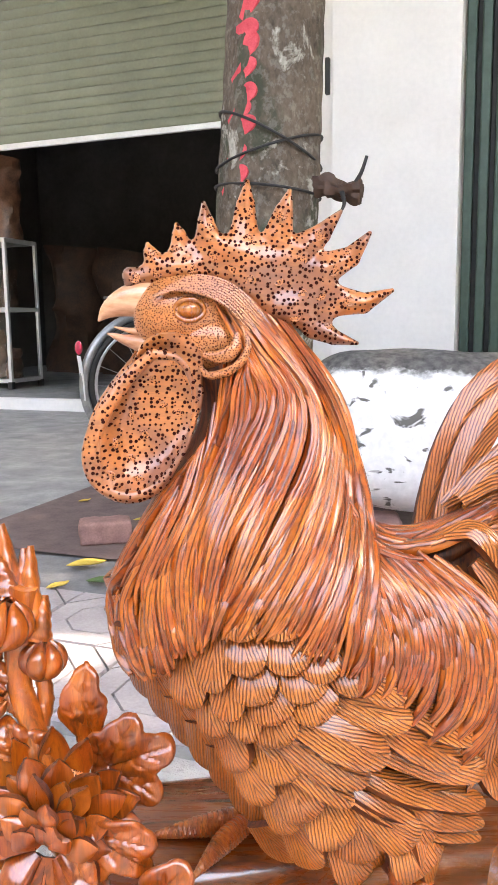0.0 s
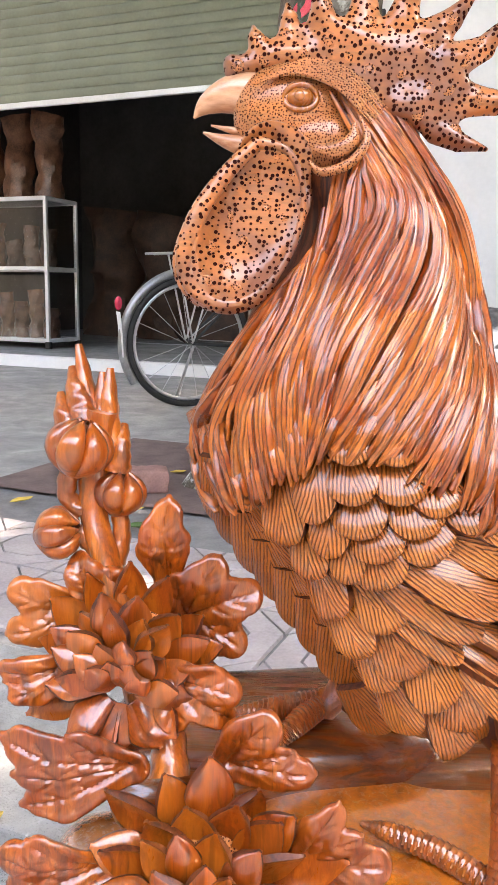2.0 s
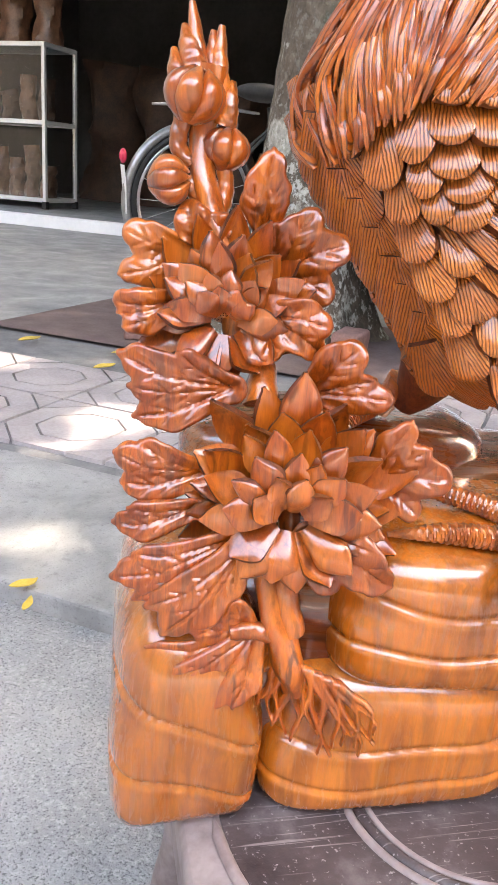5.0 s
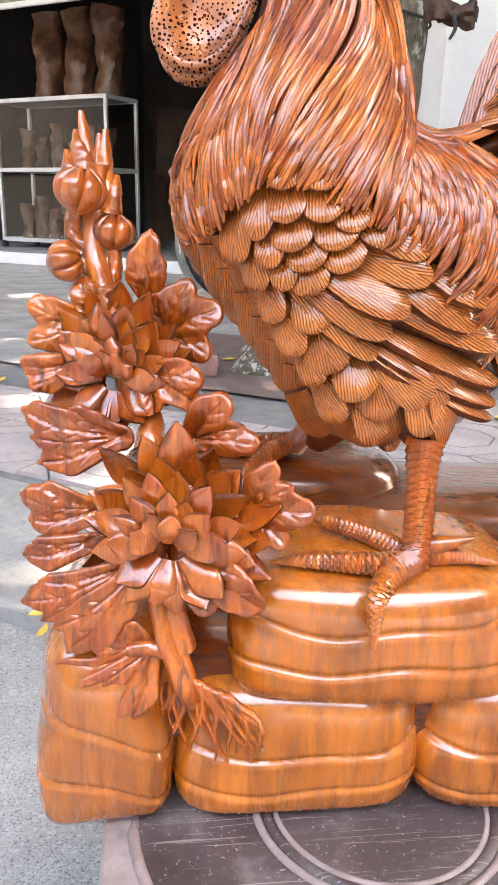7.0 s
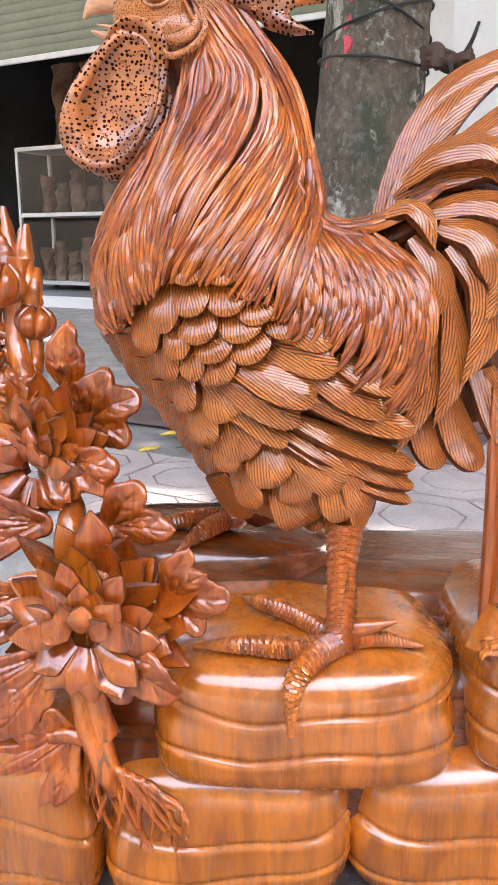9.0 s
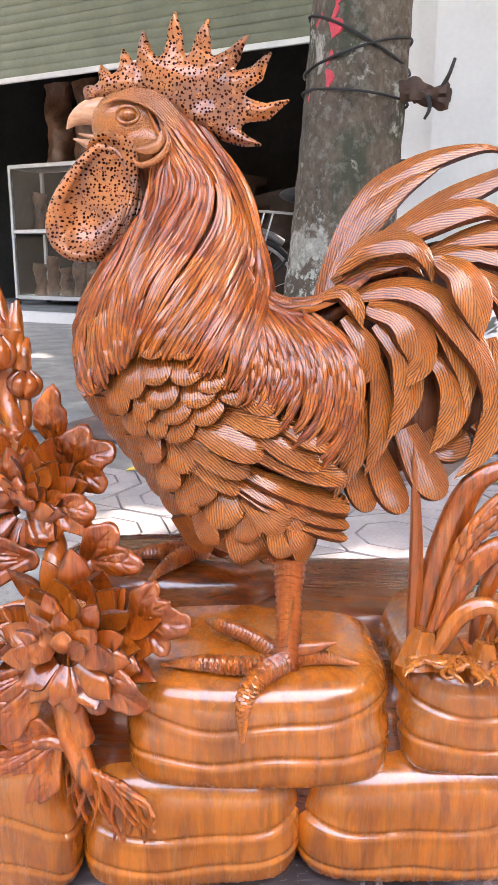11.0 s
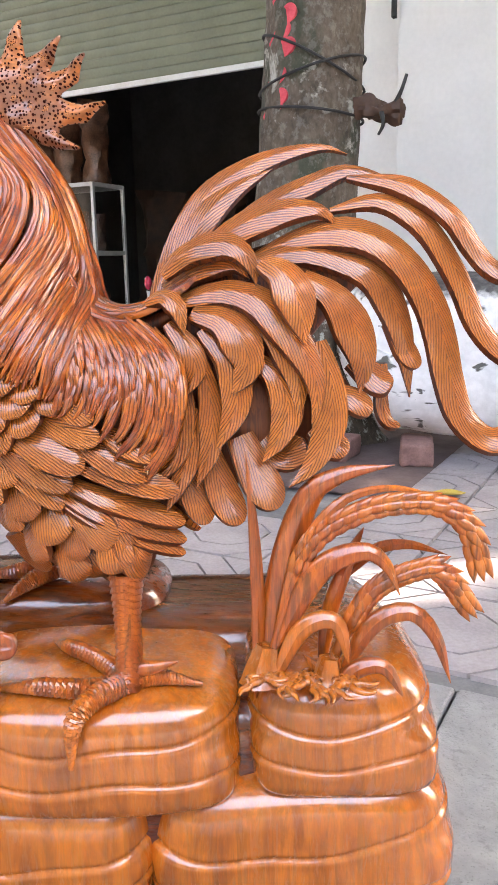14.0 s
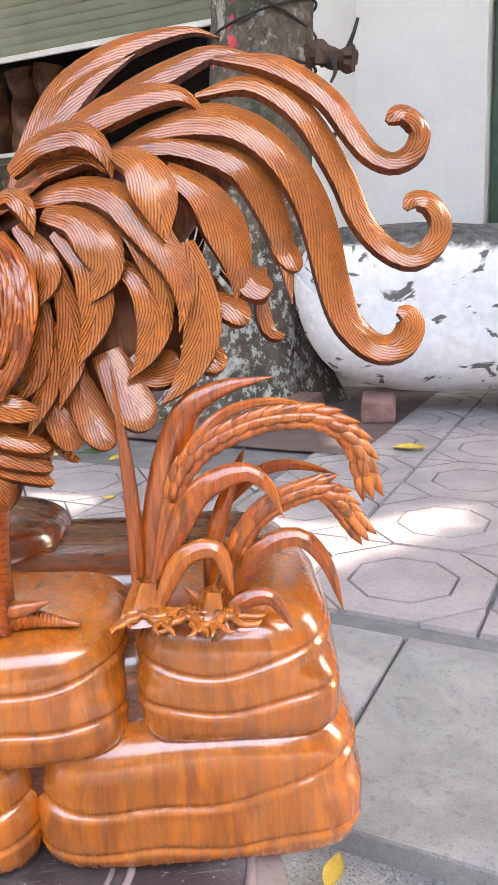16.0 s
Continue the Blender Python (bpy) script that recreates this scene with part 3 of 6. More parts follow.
# shop: dark room behind a half-raised roller shutter
SH_L, SH_R = -7.2, -1.75
tagged(box("floor", (SH_R - SH_L + 0.6, 5.0, 0.1), (SH_L + SH_R) / 2, FACADE + 2.5, -0.02, CONCRETE), "grey concrete shop floor with a pale front edge", "floor", kind="structure")
tagged(box("doorstep", (SH_R - SH_L, 0.12, 0.1), (SH_L + SH_R) / 2, FACADE - 0.06, -0.01, PLASTER), "pale raised doorstep under the shutter", "step", kind="structure")
tagged(box("wall_back", (SH_R - SH_L + 0.6, 0.15, 3.6), (SH_L + SH_R) / 2, FACADE + 5.0, 0, PLASTER_IN), "back wall of the shop, coloured dark for indoor dimness", "wall", kind="structure")
tagged(box("wall_side", (0.15, 5.0, 3.6), SH_L - 0.2, FACADE + 2.5, 0, PLASTER_IN), "side wall of the shop, coloured dark for indoor dimness", "wall", kind="structure")
tagged(box("wall_side", (0.15, 5.0, 3.6), SH_R + 0.2, FACADE + 2.5, 0, PLASTER_IN), "side wall of the shop, coloured dark for indoor dimness", "wall", kind="structure")
tagged(box("ceiling", (SH_R - SH_L + 0.6, 5.2, 0.12), (SH_L + SH_R) / 2, FACADE + 2.5, 3.6, PLASTER_IN), "shop ceiling, coloured dark for indoor dimness", "ceiling", kind="structure")
tagged(box("wall_front", (SH_R - SH_L + 5, 0.2, 2.2), (SH_L + SH_R) / 2 - 2, FACADE + 0.1, 3.3, PLASTER), "white wall above the shutter", "wall", kind="structure")
tagged(box("wall_front", (4.0, 0.2, 3.3), SH_L - 2.0, FACADE + 0.1, 0, PLASTER), "white wall beside the shutter", "wall", kind="structure")

shutter = thing("roller_shutter", "half-raised green-grey ribbed roller shutter with a white bottom rail", "shutter", st(-4.5, FACADE, 2.1))
for k in range(16):
    g = Geo()
    z0, hgt, prof = 2.15 + k * 0.072, 0.070, [(0, 0.0), (0.12, 0.005), (0.5, 0.007), (0.88, 0.005), (1.0, 0.0)]
    V = [st(u, FACADE - d, z0 + f * hgt) for u in (SH_L, SH_R) for f, d in prof] + [st(u, FACADE + 0.01, z0 + f * hgt) for u in (SH_L, SH_R) for f, d in prof]
    n = len(prof)
    g.add(V, [(i, n + i, n + i + 1, i + 1) for i in range(n - 1)] + [(2 * n + i, 2 * n + i + 1, 3 * n + i + 1, 3 * n + i) for i in range(n - 1)] + [(0, 2 * n, 3 * n, n), (n - 1, 2 * n - 1, 4 * n - 1, 3 * n - 1)])
    part("slat", g, SHUTTER, shutter)
box("bottom_rail", (SH_R - SH_L, 0.035, 0.045), (SH_L + SH_R) / 2, FACADE, 2.105, ALU, shutter, 0.006, "white metal bottom rail")

# white wall nearer to the street, with the green folding door
tagged(box("wall_white", (0.62, 1.9, 4.5), -0.735, WALL + 0.95, 0, PLASTER), "white plastered wall pier with faint scuffs", "wall", kind="structure")
tagged(box("wall_white_side", (0.6, 0.2, 4.5), -1.2, WALL + 0.5, 0, PLASTER), "pale cream wall set back beside the pier", "wall", kind="structure")
# Black bar added in place of a dark slot in the wall.
tagged(box("wall_slot", (0.022, 0.03, 0.17), -1.062, WALL - 0.02, 1.80, BLACK, bevel=0.004), "small black bar standing for a dark slot in the wall", "bracket", kind="structure")
door = thing("folding_door", "dark green metal folding door with upright slats", "door", st(0.8, WALL + 0.1, 0), kind="structure")
for k in range(18):
    box("slat", (0.046, 0.03, 4.2), -0.39 + k * 0.072, WALL + 0.10 - 0.012 * (k % 2), 0.0, DOOR_GREEN, door, 0.008)
    box("channel", (0.024, 0.02, 4.2), -0.354 + k * 0.072, WALL + 0.13, 0.0, BLACK, door, 0.003)
tagged(box("wall_behind_door", (6, 0.1, 4.5), 2.6, WALL + 0.3, 0, PLASTER_IN), "wall behind the folding door, coloured dark for indoor dimness", "wall", kind="structure")

# far side, behind the camera, and the street's ends: walls added to block sky
OPPOSITE = simple("dark_blocker_wall", (0.06, 0.058, 0.05), (0.12, 0.11, 0.10), 0.6, 0.9, 0.2)
tagged(box("blocker_opposite", (30, 0.3, 4.0), 0, -5.2, -0.03, OPPOSITE), "plain wall added unseen across the street to block sky light", "wall", kind="structure")
tagged(box("blocker_street_end", (0.3, 16, 8.5), -10, -1.0, -0.03, OPPOSITE), "plain wall added unseen at the street's end to block sky light", "wall", kind="structure")
tagged(box("blocker_street_end", (0.3, 12, 8.5), 9, -2.0, -0.03, OPPOSITE), "plain wall added unseen at the street's end to block sky light", "wall", kind="structure")

# tree
TRUNK = [(-0.03, 2.78, -0.05, 0.36), (-0.02, 2.78, 0.10, 0.27), (0.0, 2.775, 0.30, 0.215), (0.02, 2.77, 0.5, 0.19), (0.066, 2.75, 1.1, 0.168), (0.10, 2.75, 1.7, 0.152), (0.14, 2.78, 2.6, 0.14), (0.2, 2.8, 3.8, 0.125)]
tree = thing("street_tree", "grey-barked street tree with mossy patches and red painted marks", "tree", (0.0, 2.77, 0))
g = Geo()
tube(g, [r[:3] for r in TRUNK], [r[3] for r in TRUNK], 56, 160, bump=lambda v, a: 1 + 0.05 * np.sin(3 * a + 4 * v) + 0.03 * np.sin(7 * a - 9 * v) + 0.010 * np.sin(31 * v * 6 + a * 5) + 0.16 * np.clip(0.16 - v, 0, 1) / 0.16 * np.cos(5 * a + 1.2))
part("trunk", g, BARK, tree)


def on_trunk(a, z, out=0.004):
    """A place on the bark; a: degrees round the trunk from the side that faces the street, to the right."""
    T = np.array(TRUNK)
    x, y, r = (np.interp(z, T[:, 2], T[:, k]) for k in (0, 1, 3))
    a = radians(a)
    return np.array((x + (r + out) * math.sin(a), y - (r + out) * math.cos(a), z))


for a, z, w, h, tilt in [(-34, 1.665, 0.05, 0.07, 10), (-36, 1.60, 0.06, 0.025, -20), (-30, 1.545, 0.05, 0.05, 30), (-38, 1.47, 0.055, 0.07, -12), (-30, 1.40, 0.05, 0.03, 25), (-40, 1.345, 0.06, 0.05, 0), (-34, 1.30, 0.07, 0.028, 14), (-42, 1.215, 0.035, 0.075, -24), (-36, 1.155, 0.05, 0.03, 10), (-44, 1.125, 0.06, 0.045, 0)]:
    g = Geo()
    c, s = math.cos(radians(tilt)), math.sin(radians(tilt))
    P = [on_trunk(a + (x * c - y * s) * 500, z + (x * s + y * c) * 1.35, 0.006) for x, y in ((-w / 2, -h * 0.3), (-w * 0.1, -h * 0.1), (w * 0.2, h * 0.2), (w / 2, h * 0.42))]
    out = unit(on_trunk(a, z, 0.1) - on_trunk(a, z, 0.0))
    ribbon(g, P, 0.052, tuple(out), p_petal, crown=0.0, thick=0.012, n=8, m=5)
    part("paint_mark", g, RED, tree, "faded red paint stroke on the bark")
# unseen crown high above the street, spread to block light, gapped for sun spots
g = Geo()
limbs = Geo()
for k in range(7):
    r = random.Random(k)
    a = k * 0.9
    tip = (0.2 + 2.6 * math.cos(a), 2.8 + 2.4 * math.sin(a), 5.2 + r.uniform(0, 0.8))
    tube(limbs, [(0.2, 2.8, 3.5), (0.2 + 0.9 * math.cos(a), 2.8 + 0.8 * math.sin(a), 4.3), tip], [0.10, 0.06, 0.015], 10, 12)
part("limb", limbs, BARK, tree)
SPOTS = [(-0.36, 1.36, 0.08), (-0.22, 1.31, 0.04), (-0.07, 1.56, 0.01), (-0.70, 0.80, 0.02), (-0.62, 0.66, 0.0), (-0.93, 1.12, 0.03), (-2.6, 2.6, 0.05), (-3.37, 3.6, 0.09), (-0.16, 1.44, 0.10), (-0.28, 1.37, 0.10), (-0.92, 1.34, 0.09), (-0.70, 0.77, 0.07), (-1.5, 1.6, 0.06), (-0.05, 1.57, 0.05)]
rl = random.Random(11)
L = np.array(SUN_DIR)
spots = [(np.array(st(u, v)), r) for u, v, r in SPOTS]
V, F = [], []
for k in range(54000):
    z = rl.uniform(4.2, 6.2)
    c = np.array((rl.uniform(-5.4, 5.8), rl.uniform(-1.7, 6.2), z))
    # A quarter of the leaves is added to keep sun off the carving.
    if k % 4 == 0:
        c[:2] = 0.07 + L[0] / L[2] * z + rl.gauss(0, 0.55), 0.4 + L[1] / L[2] * z + rl.gauss(0, 0.55)
    gx, gy = c[0] - L[0] / L[2] * z, c[1] - L[1] / L[2] * z
    if any((gx - s[0]) ** 2 + (gy - s[1]) ** 2 < (r * 0.8 + 0.06) ** 2 for s, r in spots):
        continue
    n = Vector((rl.gauss(0, 0.5), rl.gauss(0, 0.5), 1.0)).normalized()
    t = n.orthogonal().normalized()
    t.rotate(Matrix.Rotation(rl.uniform(0, 6.28), 3, n))
    b = n.cross(t)
    s = rl.uniform(0.07, 0.13)
    i = len(V)
    c = Vector(c)
    V += [c - t * s, c + b * s * 0.42, c + t * s, c - b * s * 0.42]
    F.append((i, i + 1, i + 2, i + 3))
g.add(V, F)
crown = part("crown", g, LEAF_GREEN, tree, "unseen green leafy crown, spread and gapped to shape the light")

# white painted block on bricks
def rounded(name, size, r, mat, n=30, wob=0.02, seed=0):
    """A lumpy rounded block about the origin."""
    g = Geo()
    grid, half = np.linspace(-1, 1, n + 1), np.array(size) / 2
    core, ph = np.maximum(half - r, 0.001), np.random.RandomState(seed).uniform(0, 6, 4)
    for ax in range(3):
        for sg in (-1, 1):
            a, b = np.meshgrid(grid, grid, indexing="ij")
            P = np.zeros((n + 1, n + 1, 3))
            P[..., ax], P[..., (ax + 1) % 3], P[..., (ax + 2) % 3] = sg, a, b
            P = P * half
            Q = np.clip(P, -core, core)
            D = P - Q
            P = Q + D / np.maximum(np.linalg.norm(D, axis=-1, keepdims=True), 1e-6) * r
            k = 6.0 / half.max()
            P = P * (1 + wob * np.sin(P[..., :1] * k + ph[0]) * np.cos(P[..., 2:] * k * 1.3 + ph[1]) + wob * np.sin(P[..., 1:2] * k * 2 + ph[2] + P[..., :1] * k * 2.2))
            f = [(i * (n + 1) + j, (i + 1) * (n + 1) + j, (i + 1) * (n + 1) + j + 1, i * (n + 1) + j + 1) for i in range(n) for j in range(n)]
            g.add(P.reshape(-1, 3), f if sg > 0 else [q[::-1] for q in f])
    me = g.mesh(name, mat)
    bm = bmesh.new()
    bm.from_mesh(me)
    bmesh.ops.remove_doubles(bm, verts=bm.verts, dist=0.0002)
    bm.to_mesh(me)
    bm.free()
    return me


me = rounded("painted_block", (1.5, 0.42, 0.54), 0.19, WHITE_STONE, 40, 0.015, 3)
for v in me.vertices:
    x, y, z = v.co
    if z > 0:
        z = z * (1.0 - 0.16 * (x + 0.75))
    lift = 0.14 * max(0.0, (-0.42 - x) / 0.33) ** 2 if z < 0 else 0.0
    v.co = (x + 0.75, y, z + 0.27 + lift)
block = tagged(new("painted_block", me), "white painted stone block with chipped paint and a black top", "stone block")
block.matrix_world = Matrix.Translation((0.175, 2.62, 0.075)) @ Matrix.Rotation(radians(-9), 4, "Z")


def brick(x, y, z, turn, size=(0.2, 0.1, 0.06), seed=0, tip=0.0):
    ob = new("brick", rounded("brick", size, 0.012, BRICK, 10, 0.03, seed))
    ob.matrix_world = Matrix.Translation((x, y, z + size[2] / 2)) @ Matrix.Rotation(radians(turn), 4, "Z") @ Matrix.Rotation(radians(tip), 4, "X")
    tagged(ob, "pale red worn brick lying by the tree", "brick", "loose bricks on the pavement")


brick(0.425, 2.46, 0.0, -4, (0.105, 0.2, 0.075), 1)
brick(1.25, 2.42, 0.0, 6, (0.105, 0.2, 0.075), 2)
brick(-0.47, 2.47, 0.0, 12, (0.16, 0.10, 0.075), 5)
brick(0.18, 2.50, 0.0, 70, (0.17, 0.09, 0.07), 6)

# wire and stub tied round the trunk
wire = thing("tied_wire", "dark wire wound round the tree trunk", "wire", (0.07, 2.75, 1.2))
for z0, slope in ((1.245, 0.05), (1.285, -0.09), (1.12, -0.02)):
    g = Geo()
    P = [on_trunk(a, z0 + slope * math.sin(radians(a)), 0.010) for a in range(-180, 181, 15)]
    tube(g, P, [0.0045] * len(P), 8, 72)
    part("loop", g, BLACK, wire)
stub = thing("wood_stub", "short dark wood stub tied to the tree", "wood stub", (0.3, 2.70, 1.11))
g = Geo()
tube(g, [(0.20, 2.68, 1.13), (0.255, 2.65, 1.125), (0.30, 2.64, 1.11), (0.365, 2.62, 1.105)], [0.022, 0.034, 0.026, 0.038], 16, 30, bump=lambda v, a: 1 + 0.26 * np.sin(3 * a + 7 * v) + 0.16 * np.sin(7 * a - 15 * v))
part("stub", g, DARK_WOOD, stub)
g = Geo()
tube(g, [(0.345, 2.60, 1.13), (0.36, 2.58, 1.16), (0.375, 2.58, 1.205)], [0.008, 0.006, 0.005], 8, 10)
tube(g, [(0.30, 2.60, 1.10), (0.305, 2.58, 1.06), (0.29, 2.58, 1.03)], [0.008, 0.006, 0.004], 8, 10)
part("wire_end", g, BLACK, stub)

# fallen leaves
def fallen(u, v, turn, size, mat, curl=0.25):
    g = Geo()
    L = size
    ribbon(g, [(-L / 2, 0, 0.004), (-L * 0.1, 0, 0.004 + curl * L * 0.3), (L * 0.3, 0, 0.006 + curl * L * 0.2), (L / 2, 0, 0.012)], L * 0.5, (0, 0, 1), p_leaf_plain, crown=-0.25, thick=0.0012, n=12, m=7)
    ob = part("fallen_leaf", g, mat)
    ob.matrix_world = Matrix.Translation(st(u, v, 0.003)) @ Matrix.Rotation(radians(turn), 4, "Z")
    tagged(ob, "fallen yellow leaf on the pavement" if mat is LEAF_YELLOW else "fallen green leaf on the pavement", "leaf", "fallen leaves")


def p_leaf_plain(v):
    return np.clip(np.sin(np.pi * np.clip(v, 0, 1)) ** 0.7, 0.05, 1)


for u, v, turn, size, mat in [(-0.636, 0.664, 20, 0.05, LEAF_YELLOW), (-0.60, 0.625, 80, 0.03, LEAF_YELLOW), (-1.19, 1.71, 35, 0.09, LEAF_YELLOW), (-0.265, 2.08, -20, 0.13, LEAF_YELLOW), (-1.22, 1.90, 10, 0.16, LEAF_YELLOW), (-1.10, 1.78, -10, 0.12, LEAF_GREEN), (-0.99, 1.76, 50, 0.09, LEAF_YELLOW), (-1.32, 2.42, 0, 0.08, LEAF_YELLOW), (-1.15, 2.26, 60, 0.09, LEAF_YELLOW), (-1.55, 1.86, 40, 0.1, LEAF_YELLOW), (-0.80, 1.45, -30, 0.06, LEAF_YELLOW), (-0.02, 2.6, 30, 0.06, LEAF_YELLOW), (-1.68, 2.62, 12, 0.07, LEAF_YELLOW), (0.06, 0.60, 70, 0.05, LEAF_YELLOW), (-1.75, 1.72, 75, 0.08, LEAF_YELLOW)]:
    fallen(u, v, turn, size * 0.72, mat)

# ---- bicycle ----
def bicycle(m):
    """A black city bicycle: x runs forward from the rear hub, z up from the ground."""
    bike = thing("bicycle", "black city bicycle with a rear rack, leaning near the tree", "bicycle", tuple(m.translation))
    def add(name, g, mat, parent=None, label=""):
        ob = part(name, g, mat, None, label)
        ob.matrix_world = m
        bpy.context.view_layer.update()
        ob.parent = parent or bike
        ob.matrix_parent_inverse = (parent or bike).matrix_world.inverted()
        return ob
    def bar(name, pts, r, mat, parent=None, label="", n=12):
        g = Geo()
        tube(g, pts, [r] * len(pts), 8, n)
        return add(name, g, mat, parent, label)
    H = 0.33
    for x in (0.0, 1.06):
        ring = [(x + 0.315 * math.cos(a), 0, H + 0.315 * math.sin(a)) for a in np.linspace(0, 2 * math.pi, 33)]
        wheel = bar("wheel", ring, 0.018, BLACK, n=64, label="black rubber tyre")
        bar("rim", [(x + 0.292 * math.cos(a), 0, H + 0.292 * math.sin(a)) for a in np.linspace(0, 2 * math.pi, 33)], 0.010, CHROME, wheel, n=64)
        bar("hub", [(x, -0.05, H), (x, 0.05, H)], 0.022, CHROME, wheel, n=2)
        for k in range(18):
            a = 2 * math.pi * k / 18
            bar("spoke", [(x + 0.02 * math.cos(a + 0.6), 0.03 * (-1) ** k, H + 0.02 * math.sin(a + 0.6)), (x + 0.29 * math.cos(a), 0, H + 0.29 * math.sin(a))], 0.0016, CHROME, wheel, n=1)
        arc = (radians(55), radians(215)) if x == 0 else (radians(20), radians(170))
        g = Geo()
        tube(g, [(x + 0.352 * math.cos(a), 0, H + 0.352 * math.sin(a)) for a in np.linspace(*arc, 13)], [0.022] * 13, 10, 30, flat=1.0)
        add("mudguard", g, STEEL, label="grey metal mudguard")
    for a, b, r in [((0.45, 0, 0.30), (0.37, 0, 0.80), 0.016), ((0.45, 0, 0.30), (0.92, 0, 0.72), 0.017), ((0.39, 0, 0.66), (0.90, 0, 0.80), 0.014), ((0.0, 0.05, H), (0.45, 0.03, 0.30), 0.010), ((0.0, -0.05, H), (0.45, -0.03, 0.30), 0.010), ((0.0, 0.05, H), (0.385, 0.02, 0.70), 0.008), ((0.0, -0.05, H), (0.385, -0.02, 0.70), 0.008), ((1.06, 0.05, H), (0.93, 0.04, 0.68), 0.011), ((1.06, -0.05, H), (0.93, -0.04, 0.68), 0.011), ((0.93, 0, 0.66), (0.86, 0, 0.98), 0.015)]:
        bar("frame_tube", [a, b], r, BLACK, n=2)
    bar("handlebar", [(0.70, -0.28, 1.02), (0.82, -0.22, 1.04), (0.86, 0, 0.99), (0.82, 0.22, 1.04), (0.70, 0.28, 1.02)], 0.011, CHROME, n=24)
    for y in (-0.28, 0.28):
        bar("grip", [(0.74, y * 0.96, 1.025), (0.63, y * 1.04, 1.01)], 0.016, BLACK, n=3)
    g = Geo()
    blob(g, (0.33, 0, 0.86), (0.14, 0.09, 0.045), 20, 12, shape=lambda a, b: 0.75 + 0.25 * (1 - math.cos(b)) / 2 * 1.3)
    add("saddle", g, BLACK, label="black padded saddle")
    for y in (-0.065, 0.065):
        bar("rack_rail", [(-0.22, y, 0.76), (0.05, y, 0.775), (0.30, y * 0.4, 0.765)], 0.006, CHROME, n=10)
        bar("rack_strut", [(0.0, y * 0.8, H), (-0.10, y, 0.765)], 0.005, CHROME, n=2)
        bar("rack_strut", [(0.0, y * 0.8, H), (0.12, y, 0.77)], 0.005, CHROME, n=2)
    for x in (-0.22, -0.10, 0.02, 0.14):
        bar("rack_bar", [(x, -0.065, 0.768), (x, 0.065, 0.768)], 0.005, CHROME, n=2)
    g = Geo()
    blob(g, (-0.372, 0, 0.52), (0.018, 0.03, 0.034), 14, 10)
    add("reflector", g, RED_LENS, label="red round rear reflector")
    g = Geo()
    ribbon(g, [(-0.375, 0, 0.48), (-0.365, 0, 0.40), (-0.355, 0, 0.26)], 0.06, (-1, 0, 0), lambda v: np.ones_like(v), crown=0.05, thick=0.004, n=6, m=5)
    add("mud_flap", g, WHITE_PAINT, label="white plastic mud flap")
    bar("kickstand", [(0.05, 0.07, 0.30), (0.0, 0.20, 0.0)], 0.008, CHROME, n=3)
    bar("crank", [(0.45, -0.07, 0.30), (0.52, -0.08, 0.16)], 0.009, CHROME, n=2)
    bar("chain_ring", [(0.45 + 0.09 * math.cos(a), -0.055, 0.30 + 0.09 * math.sin(a)) for a in np.linspace(0, 2 * math.pi, 17)], 0.007, STEEL, n=32)
    return bike


bicycle(Matrix.Translation(st(-2.10, 4.0, 0.0)) @ Matrix.Scale(1.1, 4) @ Matrix.Rotation(radians(48 - STREET), 4, "Z") @ Matrix.Rotation(radians(3), 4, "X"))

# ---- glass cabinet with carvings ----
cab = thing("glass_cabinet", "white-framed glass display cabinet with two shelves of small carvings", "cabinet", st(-5.5, 6.65, 0.08))
CU0, CU1, CV0, CV1, CZ0, CZ1 = -6.25, -4.87, 6.40, 6.88, 0.14, 1.52
for u in (CU0, CU1 - 0.0):
    for v in (CV0, CV1):
        box("post", (0.035, 0.035, CZ1 - CZ0), u, v, CZ0, ALU, cab, 0.004, "white aluminium post")
        box("foot", (0.05, 0.05, 0.07), u, v, 0.08, BLACK, cab, 0.004)
for z in (CZ0, 0.83, CZ1 - 0.035):
    for v in (CV0, CV1):
        box("rail", (CU1 - CU0, 0.03, 0.04), (CU0 + CU1) / 2, v, z, ALU, cab, 0.004)
    for u in (CU0, CU1):
        box("rail", (0.03, CV1 - CV0, 0.04), u, (CV0 + CV1) / 2, z, ALU, cab, 0.004)
for z in (CZ0 + 0.02, 0.84, CZ1 - 0.03):
    box("shelf", (CU1 - CU0 - 0.03, CV1 - CV0 - 0.03, 0.012), (CU0 + CU1) / 2, (CV0 + CV1) / 2, z, STEEL, cab, 0.002)
for z in (CZ0 + 0.045, 0.875):
    p = box("pane", (CU1 - CU0 - 0.04, 0.005, 0.6), (CU0 + CU1) / 2, CV0, z, GLASS, cab, 0.0)
    p.visible_shadow = False
    p = box("pane", (0.005, CV1 - CV0 - 0.04, 0.6), CU1, (CV0 + CV1) / 2, z, GLASS, cab, 0.0)
    p.visible_shadow = False


